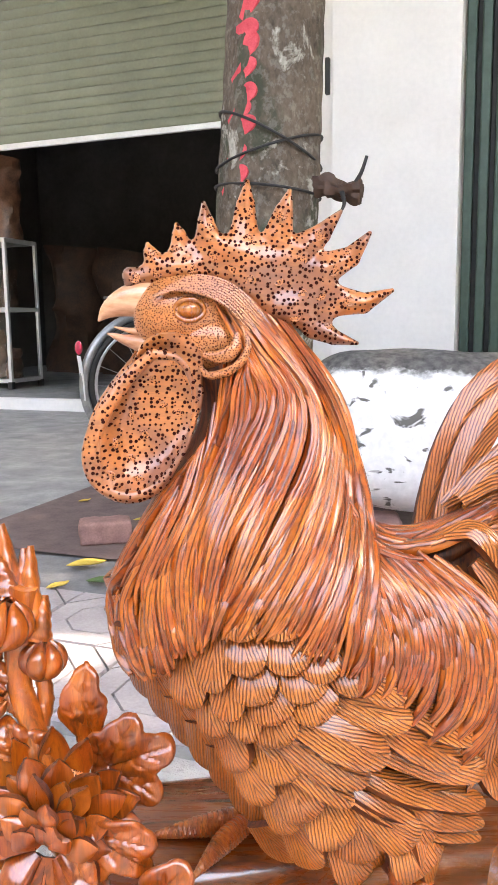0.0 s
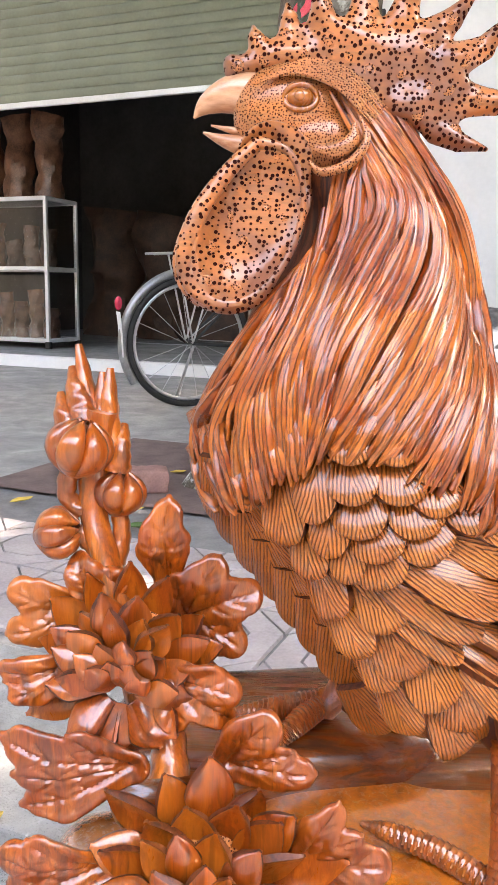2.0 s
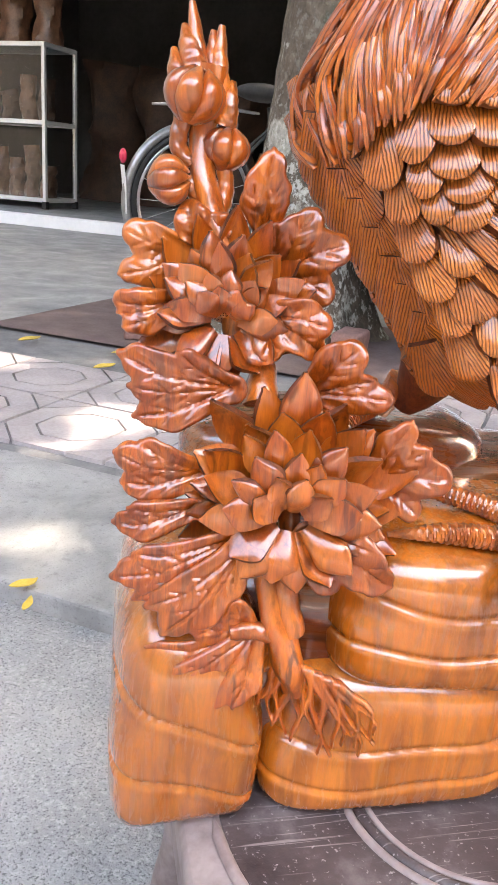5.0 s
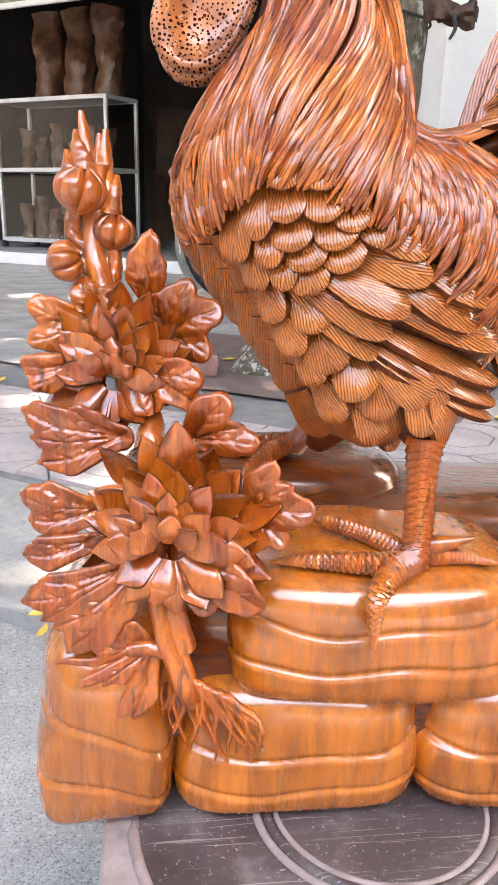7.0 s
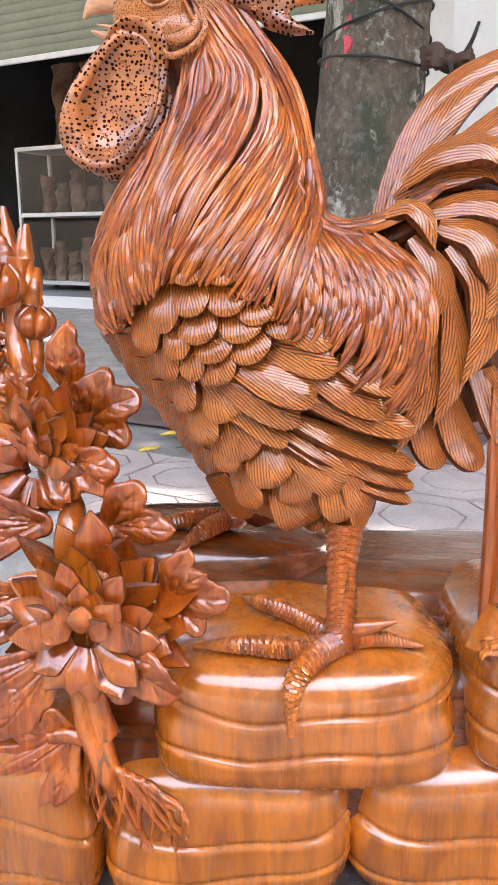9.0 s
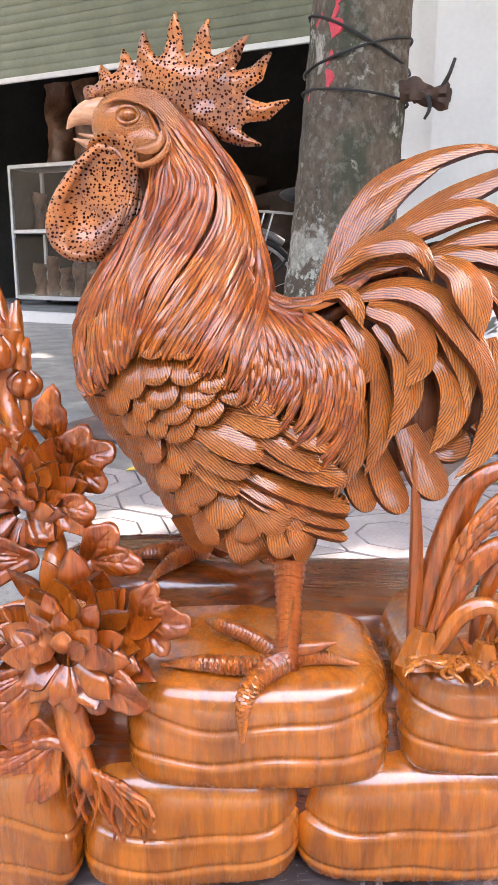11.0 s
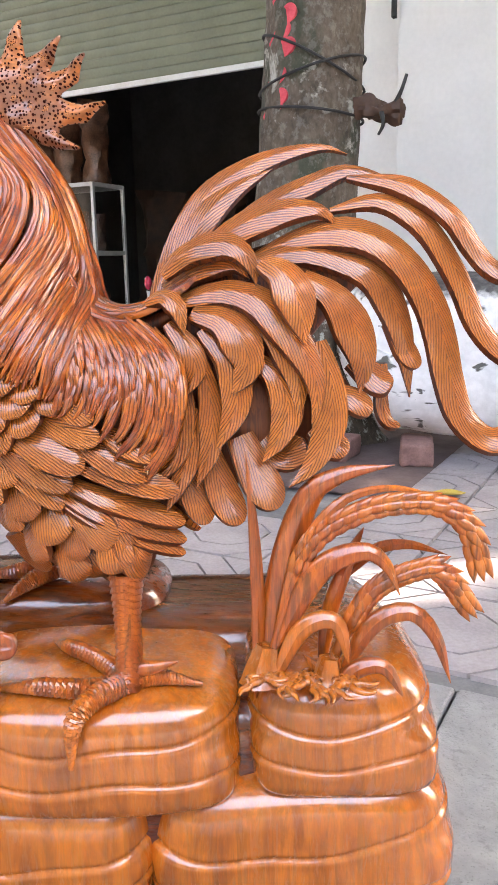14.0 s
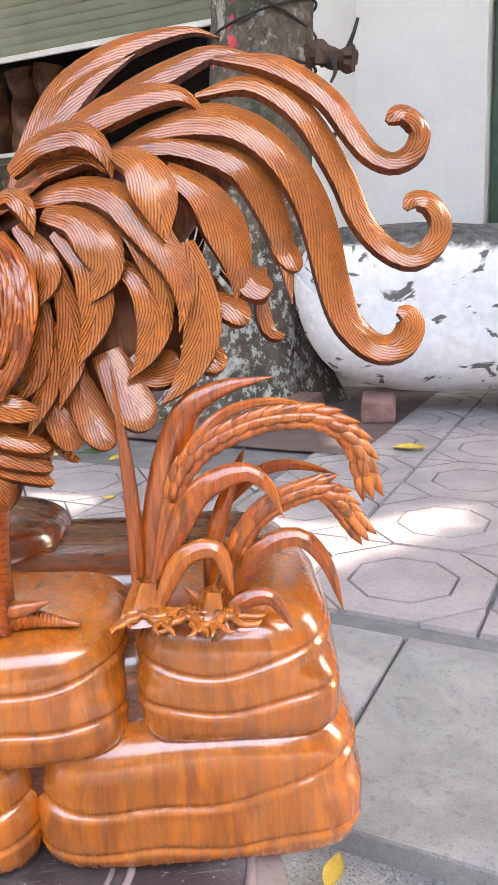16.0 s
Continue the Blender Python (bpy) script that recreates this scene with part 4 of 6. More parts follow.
def lump(name, u, v, z, w, d, h, mat, label, cat, group, seed):
    """A stored carving or wrapped trunk: an uneven upright lump."""
    r = random.Random(seed)
    g = Geo()
    k1, k2 = r.uniform(0, 6), r.uniform(0, 6)
    n = 7
    rad = [w / 2 * r.uniform(0.75, 1.08) for _ in range(n)]
    rad[0] = w / 2
    c = st(u, v, z)
    tube(g, [(c.x + r.uniform(-0.05, 0.05) * w, c.y, c.z + h * i / (n - 1)) for i in range(n)], rad, 18, 30, flat=d / w, bump=lambda q, a: 1 + 0.10 * np.sin(3 * a + k1 + 5 * q) + 0.07 * np.sin(7 * a + k2 - 11 * q) + 0.05 * np.sin(13 * a + 23 * q))
    tagged(part(name, g, mat), label, cat, group)


for i, u in enumerate((-5.72, -5.33, -4.98)):
    lump("wrapped_trunk", u, 6.62, CZ1, 0.30, 0.26, 0.78, WRAP_BROWN, "brown carved trunk in plastic wrap on the cabinet", "carved trunk", "wrapped trunks", 10 + i)
for i in range(7):
    lump("small_carving", -6.1 + i * 0.185, 6.62, CZ0 + 0.032, 0.15, 0.14, [0.34, 0.42, 0.3, 0.45, 0.36, 0.48, 0.3][i], WRAP_BROWN, "small brown wood carving behind the glass", "carving", "small carvings in the cabinet", 30 + i)
for i in range(6):
    lump("small_carving", -6.05 + i * 0.21, 6.62, 0.852, 0.16, 0.14, [0.4, 0.32, 0.45, 0.28, 0.42, 0.38][i], DARK_WOOD if i % 2 else WRAP_BROWN, "small brown wood carving behind the glass", "carving", "small carvings in the cabinet", 50 + i)
for i, (u, v, w, h) in enumerate([(-4.1, 8.6, 0.9, 1.25), (-4.9, 8.9, 0.8, 1.5), (-3.4, 9.0, 0.7, 1.0), (-5.8, 9.2, 0.9, 1.6), (-2.7, 8.2, 0.6, 0.9), (-3.1, 9.4, 0.8, 1.7)]):
    lump("stored_wood", u, v, 0.08, w, w * 0.8, h, DARK_WOOD, "dark wood stump stored in the shop", "wood stump", "stored stumps", 80 + i)

# ---- stool under the carving ----
stool = thing("wooden_stool", "low worn wooden stool with a round carved top panel", "stool", (0.065, 0.342, -0.03))
SX, SY, SR = 0.065, 0.342, 0.172


def ring(g, r, rad, z, n=72):
    tube(g, [(SX + r * math.cos(a), SY + r * math.sin(a), z) for a in np.linspace(0, 2 * math.pi, n + 1)], [rad] * (n + 1), 10, n)


ob = new("top", rounded("top", (2 * SR, 2 * SR, 0.03), 0.010, PALE_RIM, 24, 0.0, 1))
ob.location = (SX, SY, 0.170)
under(ob, stool)
for r0, z, mat, nm in ((0.150, 0.1865, STOOL, "panel"), (0.066, 0.1875, STOOL, "centre_panel")):
    g = Geo()
    k = 72
    V = [(SX + r0 * math.cos(2 * math.pi * j / k), SY + r0 * math.sin(2 * math.pi * j / k), zz) for zz in (0.176, z) for j in range(k)] + [(SX, SY, z)]
    g.add(V, [(j, (j + 1) % k, k + (j + 1) % k, k + j) for j in range(k)] + [(k + j, k + (j + 1) % k, 2 * k) for j in range(k)])
    part(nm, g, mat, stool, smooth=False)
for r0, rad, mat in ((0.1535, 0.0035, PALE_RIM), (0.0785, 0.0028, PALE_RIM), (0.0725, 0.0036, STOOL), (0.0665, 0.0022, PALE_RIM)):
    g = Geo()
    ring(g, r0, rad, 0.1858)
    part("moulding", g, mat, stool)
for sx in (-1, 1):
    for sy in (-1, 1):
        g = Geo()
        x, y = SX + sx * (SR - 0.026), SY + sy * (SR - 0.026)
        tube(g, [(x, y, 0.165), (x, y, 0.10), (x - sx * 0.002, y - sy * 0.002, 0.04), (x + sx * 0.004, y + sy * 0.004, -0.03)], [0.022, 0.022, 0.017, 0.020], 12, 16)
        part("leg", g, PALE_RIM, stool)
for sx, sy in ((1, 0), (-1, 0), (0, 1), (0, -1)):
    ob = new("apron_board", rounded("apron_board", (0.022 if sx else 2 * SR - 0.06, 0.022 if sy else 2 * SR - 0.06, 0.07), 0.008, PALE_RIM, 10, 0.0, 2))
    ob.location = (SX + sx * (SR - 0.018), SY + sy * (SR - 0.018), 0.125)
    under(ob, stool)
stool.rotation_euler.z = radians(13.7)

# ---- the carving ----
carving = thing("wood_carving", "polished orange-brown wood carving of a cockerel among flowers on stacked rocks", "wood carving", (0.07, 0.39, 0.19))


BASE_TURN, BASE_FRONT = 10.4, 0.3115


def rock(x0, x1, z0, z1, depth, grooves, name="rock", seed=0, front=0.0, power=4.0, lean=0.0, wood=None):
    """A pillow-shaped carved stone: a swollen block with slanting grooves cut round it, its front on the base's front line."""
    g = Geo()
    n = 116 if grooves else 40
    grid = np.linspace(-1, 1, n + 1)
    half = np.array([(x1 - x0) / 2 / math.cos(radians(BASE_TURN)), depth / 2, (z1 - z0) / 2])
    rnd = random.Random(seed)
    ph = [rnd.uniform(0, 6) for _ in range(6)]
    ca, sa = math.cos(radians(BASE_TURN)), math.sin(radians(BASE_TURN))
    cx = (x0 + x1) / 2
    mid = np.array([cx - sa * (depth / 2 + front), BASE_FRONT + math.tan(radians(BASE_TURN)) * cx + ca * (depth / 2 + front), (z0 + z1) / 2])
    for ax in range(3):
        for sg in (-1, 1):
            a, b = np.meshgrid(np.sin(grid * 1.35) / math.sin(1.35), np.sin(grid * 1.35) / math.sin(1.35), indexing="ij")
            P = np.zeros((n + 1, n + 1, 3))
            P[..., ax], P[..., (ax + 1) % 3], P[..., (ax + 2) % 3] = sg, a, b
            low = 1 / (1 + np.exp(P[..., 2:] * 14))
            ex = power + (6.5 - power) * low
            P = P / ((np.abs(P) ** ex).sum(-1, keepdims=True)) ** (1 / ex) * half
            out = unit(np.sign(P) * np.abs(P / half) ** (ex - 1) / half)
            x, y, z = P[..., 0], P[..., 1], P[..., 2]
            P = P * (1 + 0.030 * np.sin(x * 30 + ph[0]) * np.cos(z * 38 + ph[1]) + 0.022 * np.sin(x * 13 + ph[2] + y * 16))[..., None]
            for gz, slope, deep, bend in grooves:
                line = gz + slope * x + bend * x * x + 0.0016 * np.sin(x * 80 + ph[3]) + 0.002 * np.sin(x * 31 + ph[4])
                d = z - line
                P = P - 0.7 * out * (deep * np.exp(-((d / 0.0019) ** 2)) - 0.22 * deep * np.exp(-(((d + 0.0042) / 0.0030) ** 2)))[..., None]
            P[..., 2] += lean * P[..., 0]
            f = [(i * (n + 1) + j, (i + 1) * (n + 1) + j, (i + 1) * (n + 1) + j + 1, i * (n + 1) + j + 1) for i in range(n) for j in range(n)]
            if sg < 0:
                f = [q[::-1] for q in f]
            W = P.reshape(-1, 3)
            W = np.stack([W[:, 0] * ca - W[:, 1] * sa, W[:, 0] * sa + W[:, 1] * ca, W[:, 2]], 1) + mid
            g.add(W, f, [(p[0], p[2]) for p in W])
    me = g.mesh(name, wood or WOOD)
    bm = bmesh.new()
    bm.from_mesh(me)
    bmesh.ops.remove_doubles(bm, verts=bm.verts, dist=0.00005)
    bm.to_mesh(me)
    bm.free()
    return part(name, me, WOOD, carving)


rock(-0.139, -0.056, 0.178, 0.318, 0.19, [(0.004, -0.36, 0.0026, 0), (-0.034, -0.30, 0.0026, 0)], seed=1, front=-0.004, power=3.4)
rock(-0.062, 0.092, 0.181, 0.280, 0.19, [(0.000, 0.03, 0.0026, 1.2), (-0.024, 0.05, 0.0022, 1.0)], seed=2, power=4.6)
rock(0.088, 0.290, 0.181, 0.282, 0.19, [(0.000, 0.10, 0.0026, 1.4), (-0.030, 0.03, 0.0024, 0.6)], seed=3, power=4.4)
rock(-0.030, 0.153, 0.264, 0.350, 0.185, [(0.008, 0.0, 0.0022, 1.5), (-0.014, -0.01, 0.0026, 0.2)], seed=4, power=4.4, front=-0.002)
rock(0.154, 0.280, 0.268, 0.360, 0.16, [(0.008, 0.10, 0.0024, 2.4), (-0.016, 0.06, 0.0024, 1.6)], seed=5, power=3.6, front=-0.002)
# Set-back rocks and core: the rooster's shade is put into their colour.
rock(0.04, 0.27, 0.270, 0.357, 0.13, [], seed=6, power=3.6, front=0.09, wood=WOOD_SHADED)
rock(-0.10, 0.105, 0.320, 0.380, 0.11, [], seed=7, power=3.2, front=0.11, wood=WOOD_SHADED)
rock(-0.09, 0.21, 0.200, 0.332, 0.15, [], name="rock_core", seed=8, front=0.02, wood=WOOD_SHADED)
YC = 0.388

# body: stations of x, z, in-plane radius and half-thickness
SPINE = [(-0.030, 0.694, 0.021, 0.0165), (-0.012, 0.680, 0.0245, 0.018), (0.001, 0.655, 0.028, 0.022), (0.003, 0.627, 0.037, 0.028), (-0.003, 0.598, 0.050, 0.037), (-0.004, 0.565, 0.064, 0.048), (0.012, 0.533, 0.073, 0.053), (0.045, 0.512, 0.072, 0.049), (0.085, 0.512, 0.062, 0.042), (0.125, 0.525, 0.048, 0.034), (0.16, 0.55, 0.03, 0.022)]
THIGH = [(0.050, 0.490, 0.056, 0.046), (0.064, 0.455, 0.037, 0.045), (0.074, 0.434, 0.022, 0.044), (0.077, 0.420, 0.012, 0.040)]
BELLY = [(0.012, 0.490, 0.052, 0.048), (0.026, 0.462, 0.040, 0.044), (0.040, 0.436, 0.028, 0.040), (0.046, 0.424, 0.018, 0.034)]
SP = np.vstack([curve_points(SPINE, 160)[0], curve_points(THIGH, 30)[0], curve_points(BELLY, 30)[0]])


def skin(x, z):
    """How far the body stands out towards the front at a place, as a depth."""
    d2 = ((SP[:, 0] - x) ** 2 + (SP[:, 1] - z) ** 2) / SP[:, 2] ** 2
    k = SP[:, 3] * np.sqrt(np.clip(1 - d2, 0, 1))
    return YC - float(k.max())


def skin_normal(x, z):
    e = 0.004
    dx, dz = (skin(x + e, z) - skin(x - e, z)) / (2 * e), (skin(x, z + e) - skin(x, z - e)) / (2 * e)
    return unit(np.array((np.clip(dx, -1.5, 1.5), -1.0, np.clip(dz, -1.5, 1.5))))


def p_blade(v):
    """A strand that tapers to both ends."""
    return np.clip(np.sin(np.pi * (0.07 + 0.90 * v)) ** 0.75, 0.06, 1)


def p_scale(v):
    """A broad feather with a round end."""
    return (0.72 + 0.28 * np.minimum(1, v * 1.8)) * np.sqrt(np.clip(1 - np.clip((v - 0.62) / 0.38, 0, 1) ** 2.2, 0.0, 1))


rng = random.Random(5)
R = Geo()
tube(R, [(a, YC, b) for a, b, *_ in SPINE[:-2]] + [(0.118, YC, 0.528)], [q[2] * 0.93 for q in SPINE[:-2]] + [0.020], 40, 80, flat=0.66)
tube(R, [(0.05, YC - 0.012, 0.49), (0.064, YC - 0.018, 0.455), (0.075, YC - 0.024, 0.43), (0.077, 0.358, 0.418)], [0.046, 0.033, 0.021, 0.011], 24, 20, flat=0.6)
tube(R, [(0.015, YC, 0.49), (0.028, YC, 0.462), (0.042, YC + 0.004, 0.436), (0.050, YC + 0.008, 0.420)], [0.044, 0.032, 0.022, 0.012], 24, 20, flat=0.85)
tube(R, [(0.03, YC + 0.012, 0.49), (0.03, YC + 0.03, 0.44), (0.02, YC + 0.045, 0.405), (0.012, YC + 0.055, 0.388)], [0.045, 0.030, 0.016, 0.008], 24, 20, flat=0.6)
tube(R, [(0.046, YC, 0.602), (0.060, YC, 0.578), (0.088, YC, 0.572), (0.125, YC, 0.592)], [0.008, 0.007, 0.007, 0.006], 14, 20, flat=1.6)
tube(R, [(0.09, YC, 0.53), (0.13, 0.395, 0.56), (0.17, 0.405, 0.59), (0.215, 0.420, 0.61)], [0.030, 0.036, 0.034, 0.014], 20, 20, flat=0.3)
tube(R, [(0.12, 0.392, 0.50), (0.16, 0.395, 0.52), (0.20, 0.408, 0.55)], [0.035, 0.04, 0.03], 20, 16, flat=0.35)
# The core's darker wood is painted shade between the feathers.
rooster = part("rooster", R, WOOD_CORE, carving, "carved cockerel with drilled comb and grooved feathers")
FAR, HAIR = Geo(), Geo()


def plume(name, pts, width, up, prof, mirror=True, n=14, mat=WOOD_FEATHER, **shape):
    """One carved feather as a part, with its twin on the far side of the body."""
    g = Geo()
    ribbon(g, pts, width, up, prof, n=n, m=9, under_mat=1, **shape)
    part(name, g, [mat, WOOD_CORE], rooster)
    if mirror:
        V = np.array(g.v)
        V[:, 1] = 2 * YC - V[:, 1]
        FAR.add(V.tolist(), [f[::-1] for f in g.f], g.uv)


# ---- neck hackles: lines of flow from the head to the collar, and strands laid along them ----
HACKLE = [
    [(-0.040, 0.613), (-0.053, 0.598), (-0.066, 0.577), (-0.0745, 0.553), (-0.064, 0.527)],
    [(-0.02, 0.637), (-0.023, 0.62), (-0.033, 0.597), (-0.045, 0.57), (-0.041, 0.537)],
    [(-0.009, 0.657), (-0.016, 0.637), (-0.024, 0.61), (-0.034, 0.584), (-0.031, 0.548)],
    [(0.0, 0.67), (0.006, 0.653), (-0.007, 0.627), (-0.021, 0.594), (-0.024, 0.554)],
    [(0.005, 0.676), (0.017, 0.655), (0.01, 0.63), (-0.009, 0.594), (-0.02, 0.558)],
    [(0.008, 0.681), (0.026, 0.657), (0.026, 0.63), (0.006, 0.594), (-0.012, 0.563)],
]
HACKLE_NAPE = [
    [(0.008, 0.681), (0.026, 0.657), (0.026, 0.63), (0.006, 0.594), (-0.012, 0.563)],
    [(0.01, 0.685), (0.031, 0.656), (0.037, 0.63), (0.02, 0.594), (-0.001, 0.561)],
    [(0.012, 0.689), (0.035, 0.655), (0.044, 0.624), (0.034, 0.59), (0.016, 0.558)],
    [(0.014, 0.692), (0.039, 0.655), (0.05, 0.62), (0.048, 0.587), (0.033, 0.552)],
    [(0.015, 0.694), (0.043, 0.655), (0.054, 0.619), (0.06, 0.584), (0.053, 0.542)],
]
SADDLE = [
    [(0.039, 0.583), (0.047, 0.564), (0.05, 0.546), (0.046, 0.53), (0.04, 0.524)],
    [(0.052, 0.583), (0.06, 0.564), (0.063, 0.546), (0.059, 0.53), (0.053, 0.524)],
    [(0.059, 0.581), (0.073, 0.563), (0.078, 0.544), (0.073, 0.527), (0.066, 0.515)],
    [(0.067, 0.579), (0.085, 0.56), (0.091, 0.541), (0.087, 0.521), (0.077, 0.508)],
    [(0.076, 0.578), (0.097, 0.557), (0.103, 0.538), (0.099, 0.516), (0.088, 0.501)],
    [(0.086, 0.578), (0.109, 0.557), (0.115, 0.534), (0.11, 0.509), (0.096, 0.489)],
    [(0.099, 0.576), (0.122, 0.557), (0.128, 0.534), (0.123, 0.505), (0.105, 0.478)],
]


class Flow:
    """A sheet of lines; at(g, v) gives the place on line g at the fraction v of its way."""

    def __init__(self, lines):
        self.L = np.array([curve_points(l, 40)[0] for l in lines])

    def at(self, g, v):
        n = len(self.L) - 1
        g = min(max(g, 0.0), n - 1e-6)
        i, k = int(g), min(max(v, 0.0), 1.0) * 40
        j = min(int(k), 39)
        a, b = ((self.L[q][j] * (1 - (k - j)) + self.L[q][j + 1] * (k - j)) for q in (i, i + 1))
        p = a * (1 - (g - i)) + b * (g - i)
        if v < 0:
            p = p + (self.L[i][3] - self.L[i][0]) * v * 13
        if v > 1:
            p = p + (self.L[i][40] - self.L[i][37]) * (v - 1) * 13
        return p


def strand(flow, g0, a, L, wide, low, high, prof=p_blade, crown=0.8, drift=0.0, tilt=0.5, deepest=YC, n=16, wav=0.05, geo=None):
    ph, pts = rng.uniform(0, 6), []
    for i in range(7):
        q = i / 6
        x, z = flow.at(g0 + drift * (q - 0.5) + wav * math.sin(ph + 4.2 * q), a + L * q)
        y = min(skin(x, z), deepest)
        pts.append(np.array((x, y - low - (high - low) * math.sin(min(1.0, 0.08 + q) * 1.9), z)))
    x, z = pts[3][0], pts[3][2]
    face = unit(skin_normal(x, z) + np.array((rng.uniform(-tilt, tilt), 0, rng.uniform(-tilt, tilt) * 0.6)))
    ribbon(geo or HAIR, pts, wide, face, prof, crown=crown, thick=0.0028, n=n, m=5, mirror=YC)


for lines, first, last, step in ((HACKLE, 0.0, 5.0, 0.18), (HACKLE_NAPE, 0.05, 4.0, 0.155)):
    sheet_of = Flow(lines)
    for k in range(int((last - first) / step)):
        a = -0.10 - rng.uniform(0, 0.2)
        while a < 0.86:
            L = rng.uniform(0.42, 0.70)
            L = min(L, 1.03 + rng.uniform(-0.03, 0.05) - a)
            mid = a + L / 2
            strand(sheet_of, first + step * (k + rng.uniform(0.2, 0.8)), a, L, (0.0031 + 0.0031 * max(mid, 0)) * rng.uniform(0.7, 1.35), 0.0003, 0.0026 + 0.0120 * max(0.0, a + L - 0.45) + rng.uniform(0, 0.0020), crown=rng.uniform(0.7, 1.1), drift=rng.uniform(-0.2, 0.2), tilt=0.7)
            a += L * rng.uniform(0.48, 0.7)
# ridge of the back, between neck and tail
for k in range(26):
    dy, a = rng.uniform(-0.022, 0.022), rng.uniform(0.0, 0.55)
    line, _ = curve_points([(0.040, 0.625), (0.050, 0.602), (0.064, 0.5885), (0.085, 0.587), (0.108, 0.597), (0.128, 0.612)], 40)
    P = [(line[j][0], YC + dy, line[j][1] - 0.003 - 14 * dy * dy + 0.002 * math.sin(3 * i / 4)) for i, j in enumerate(int(40 * (a + 0.11 * q)) for q in range(5))]
    ribbon(HAIR, P, rng.uniform(0.005, 0.008), (-0.3, dy * 30, 1), p_blade, crown=0.6, thick=0.003, n=12, m=5)

# ---- breast, belly, shoulder and wing feathers: breadth, then root and tip ----
BREAST = [
    (0.0134, -0.04, 0.556, -0.047, 0.529),
    (0.0193, -0.032, 0.551, -0.029, 0.516),
    (0.0164, -0.022, 0.529, -0.017, 0.502),
    (0.0171, -0.017, 0.511, -0.006, 0.486),
    (0.0179, -0.008, 0.493, 0.006, 0.469),
    (0.0201, 0.004, 0.507, 0.016, 0.482),
    (0.0231, 0.012, 0.487, 0.026, 0.461),
    (0.0164, 0.005, 0.474, 0.017, 0.453),
    (0.0186, 0.015, 0.456, 0.029, 0.431),
    (0.0231, 0.03, 0.473, 0.04, 0.445),
    (0.0223, 0.044, 0.464, 0.051, 0.433),
    (0.0208, 0.053, 0.448, 0.06, 0.405),
    (0.0186, 0.039, 0.446, 0.052, 0.419),
]
THIGH_FEATHER = [
    (0.0201, 0.05, 0.466, 0.076, 0.446),
    (0.0186, 0.07, 0.468, 0.088, 0.446),
    (0.0223, 0.079, 0.458, 0.091, 0.425),
    (0.0201, 0.07, 0.451, 0.079, 0.428),
]
SHOULDER = [
    (0.0208, -0.007, 0.58, -0.004, 0.553),
    (0.0208, 0.011, 0.579, 0.015, 0.553),
    (0.0216, 0.022, 0.571, 0.032, 0.546),
    (0.0179, -0.015, 0.565, -0.019, 0.528),
    (0.0201, -0.006, 0.563, -0.002, 0.537),
    (0.0216, 0.011, 0.563, 0.018, 0.538),
    (0.0208, 0.024, 0.556, 0.034, 0.534),
    (0.0193, 0.034, 0.548, 0.049, 0.528),
    (0.0164, -0.01, 0.544, -0.012, 0.514),
    (0.0216, -0.002, 0.548, 0.001, 0.523),
    (0.0223, 0.017, 0.548, 0.026, 0.525),
    (0.0171, 0.027, 0.544, 0.069, 0.523),
    (0.0149, -0.005, 0.53, -0.003, 0.503),
    (0.0216, 0.003, 0.536, 0.011, 0.514),
    (0.0223, 0.019, 0.536, 0.032, 0.515),
    (0.0179, 0.024, 0.527, 0.072, 0.511),
    (0.0223, 0.003, 0.527, 0.013, 0.502),
]
COVERT = [
    (0.0179, 0.015, 0.515, 0.062, 0.495),
    (0.0164, 0.005, 0.509, 0.053, 0.482),
    (0.0134, 0.001, 0.506, 0.046, 0.469),
    (0.0149, 0.054, 0.51, 0.098, 0.487),
    (0.0141, 0.052, 0.497, 0.113, 0.476),
    (0.0134, 0.048, 0.484, 0.115, 0.454),
    (0.0126, 0.042, 0.477, 0.115, 0.442),
    (0.0104, 0.043, 0.472, 0.114, 0.433),
    (0.0134, 0.07, 0.515, 0.104, 0.5),
]


def shingle(name, w, x0, z0, x1, z1, low, high, wide=1.08, prof=p_scale, n=14, deepest=(YC, YC), proud=0.0, **shape):
    """A feather laid on the body from its sunken root to its raised tip."""
    pts = []
    for v in (0.0, 0.3, 0.6, 0.85, 1.0):
        x, z = x0 + (x1 - x0) * v, z0 + (z1 - z0) * v
        y = min(skin(x, z), deepest[0] + (deepest[1] - deepest[0]) * v)
        pts.append(np.array((x, y - low - (high - low) * v**0.8 + (0.0015 if v > 0.9 else 0.0), z)))
    plume(name, pts, w * wide, skin_normal(x0 * 0.4 + x1 * 0.6, z0 * 0.4 + z1 * 0.6) + np.array((-0.3 * proud, 0, proud)), prof, n=n, **{"crown": 0.13, "thick": 0.0044, **shape})


for row in BREAST:
    shingle("breast_feather", *row, -0.0060, 0.0090, 1.06)
# the keel, from the breast to the thigh: feathers that look forward
KEEL, _ = curve_points([(-0.066, 0.545), (-0.060, 0.524), (-0.046, 0.502), (-0.030, 0.481), (-0.012, 0.457), (0.002, 0.438), (0.016, 0.419), (0.034, 0.409), (0.054, 0.404)], 48)
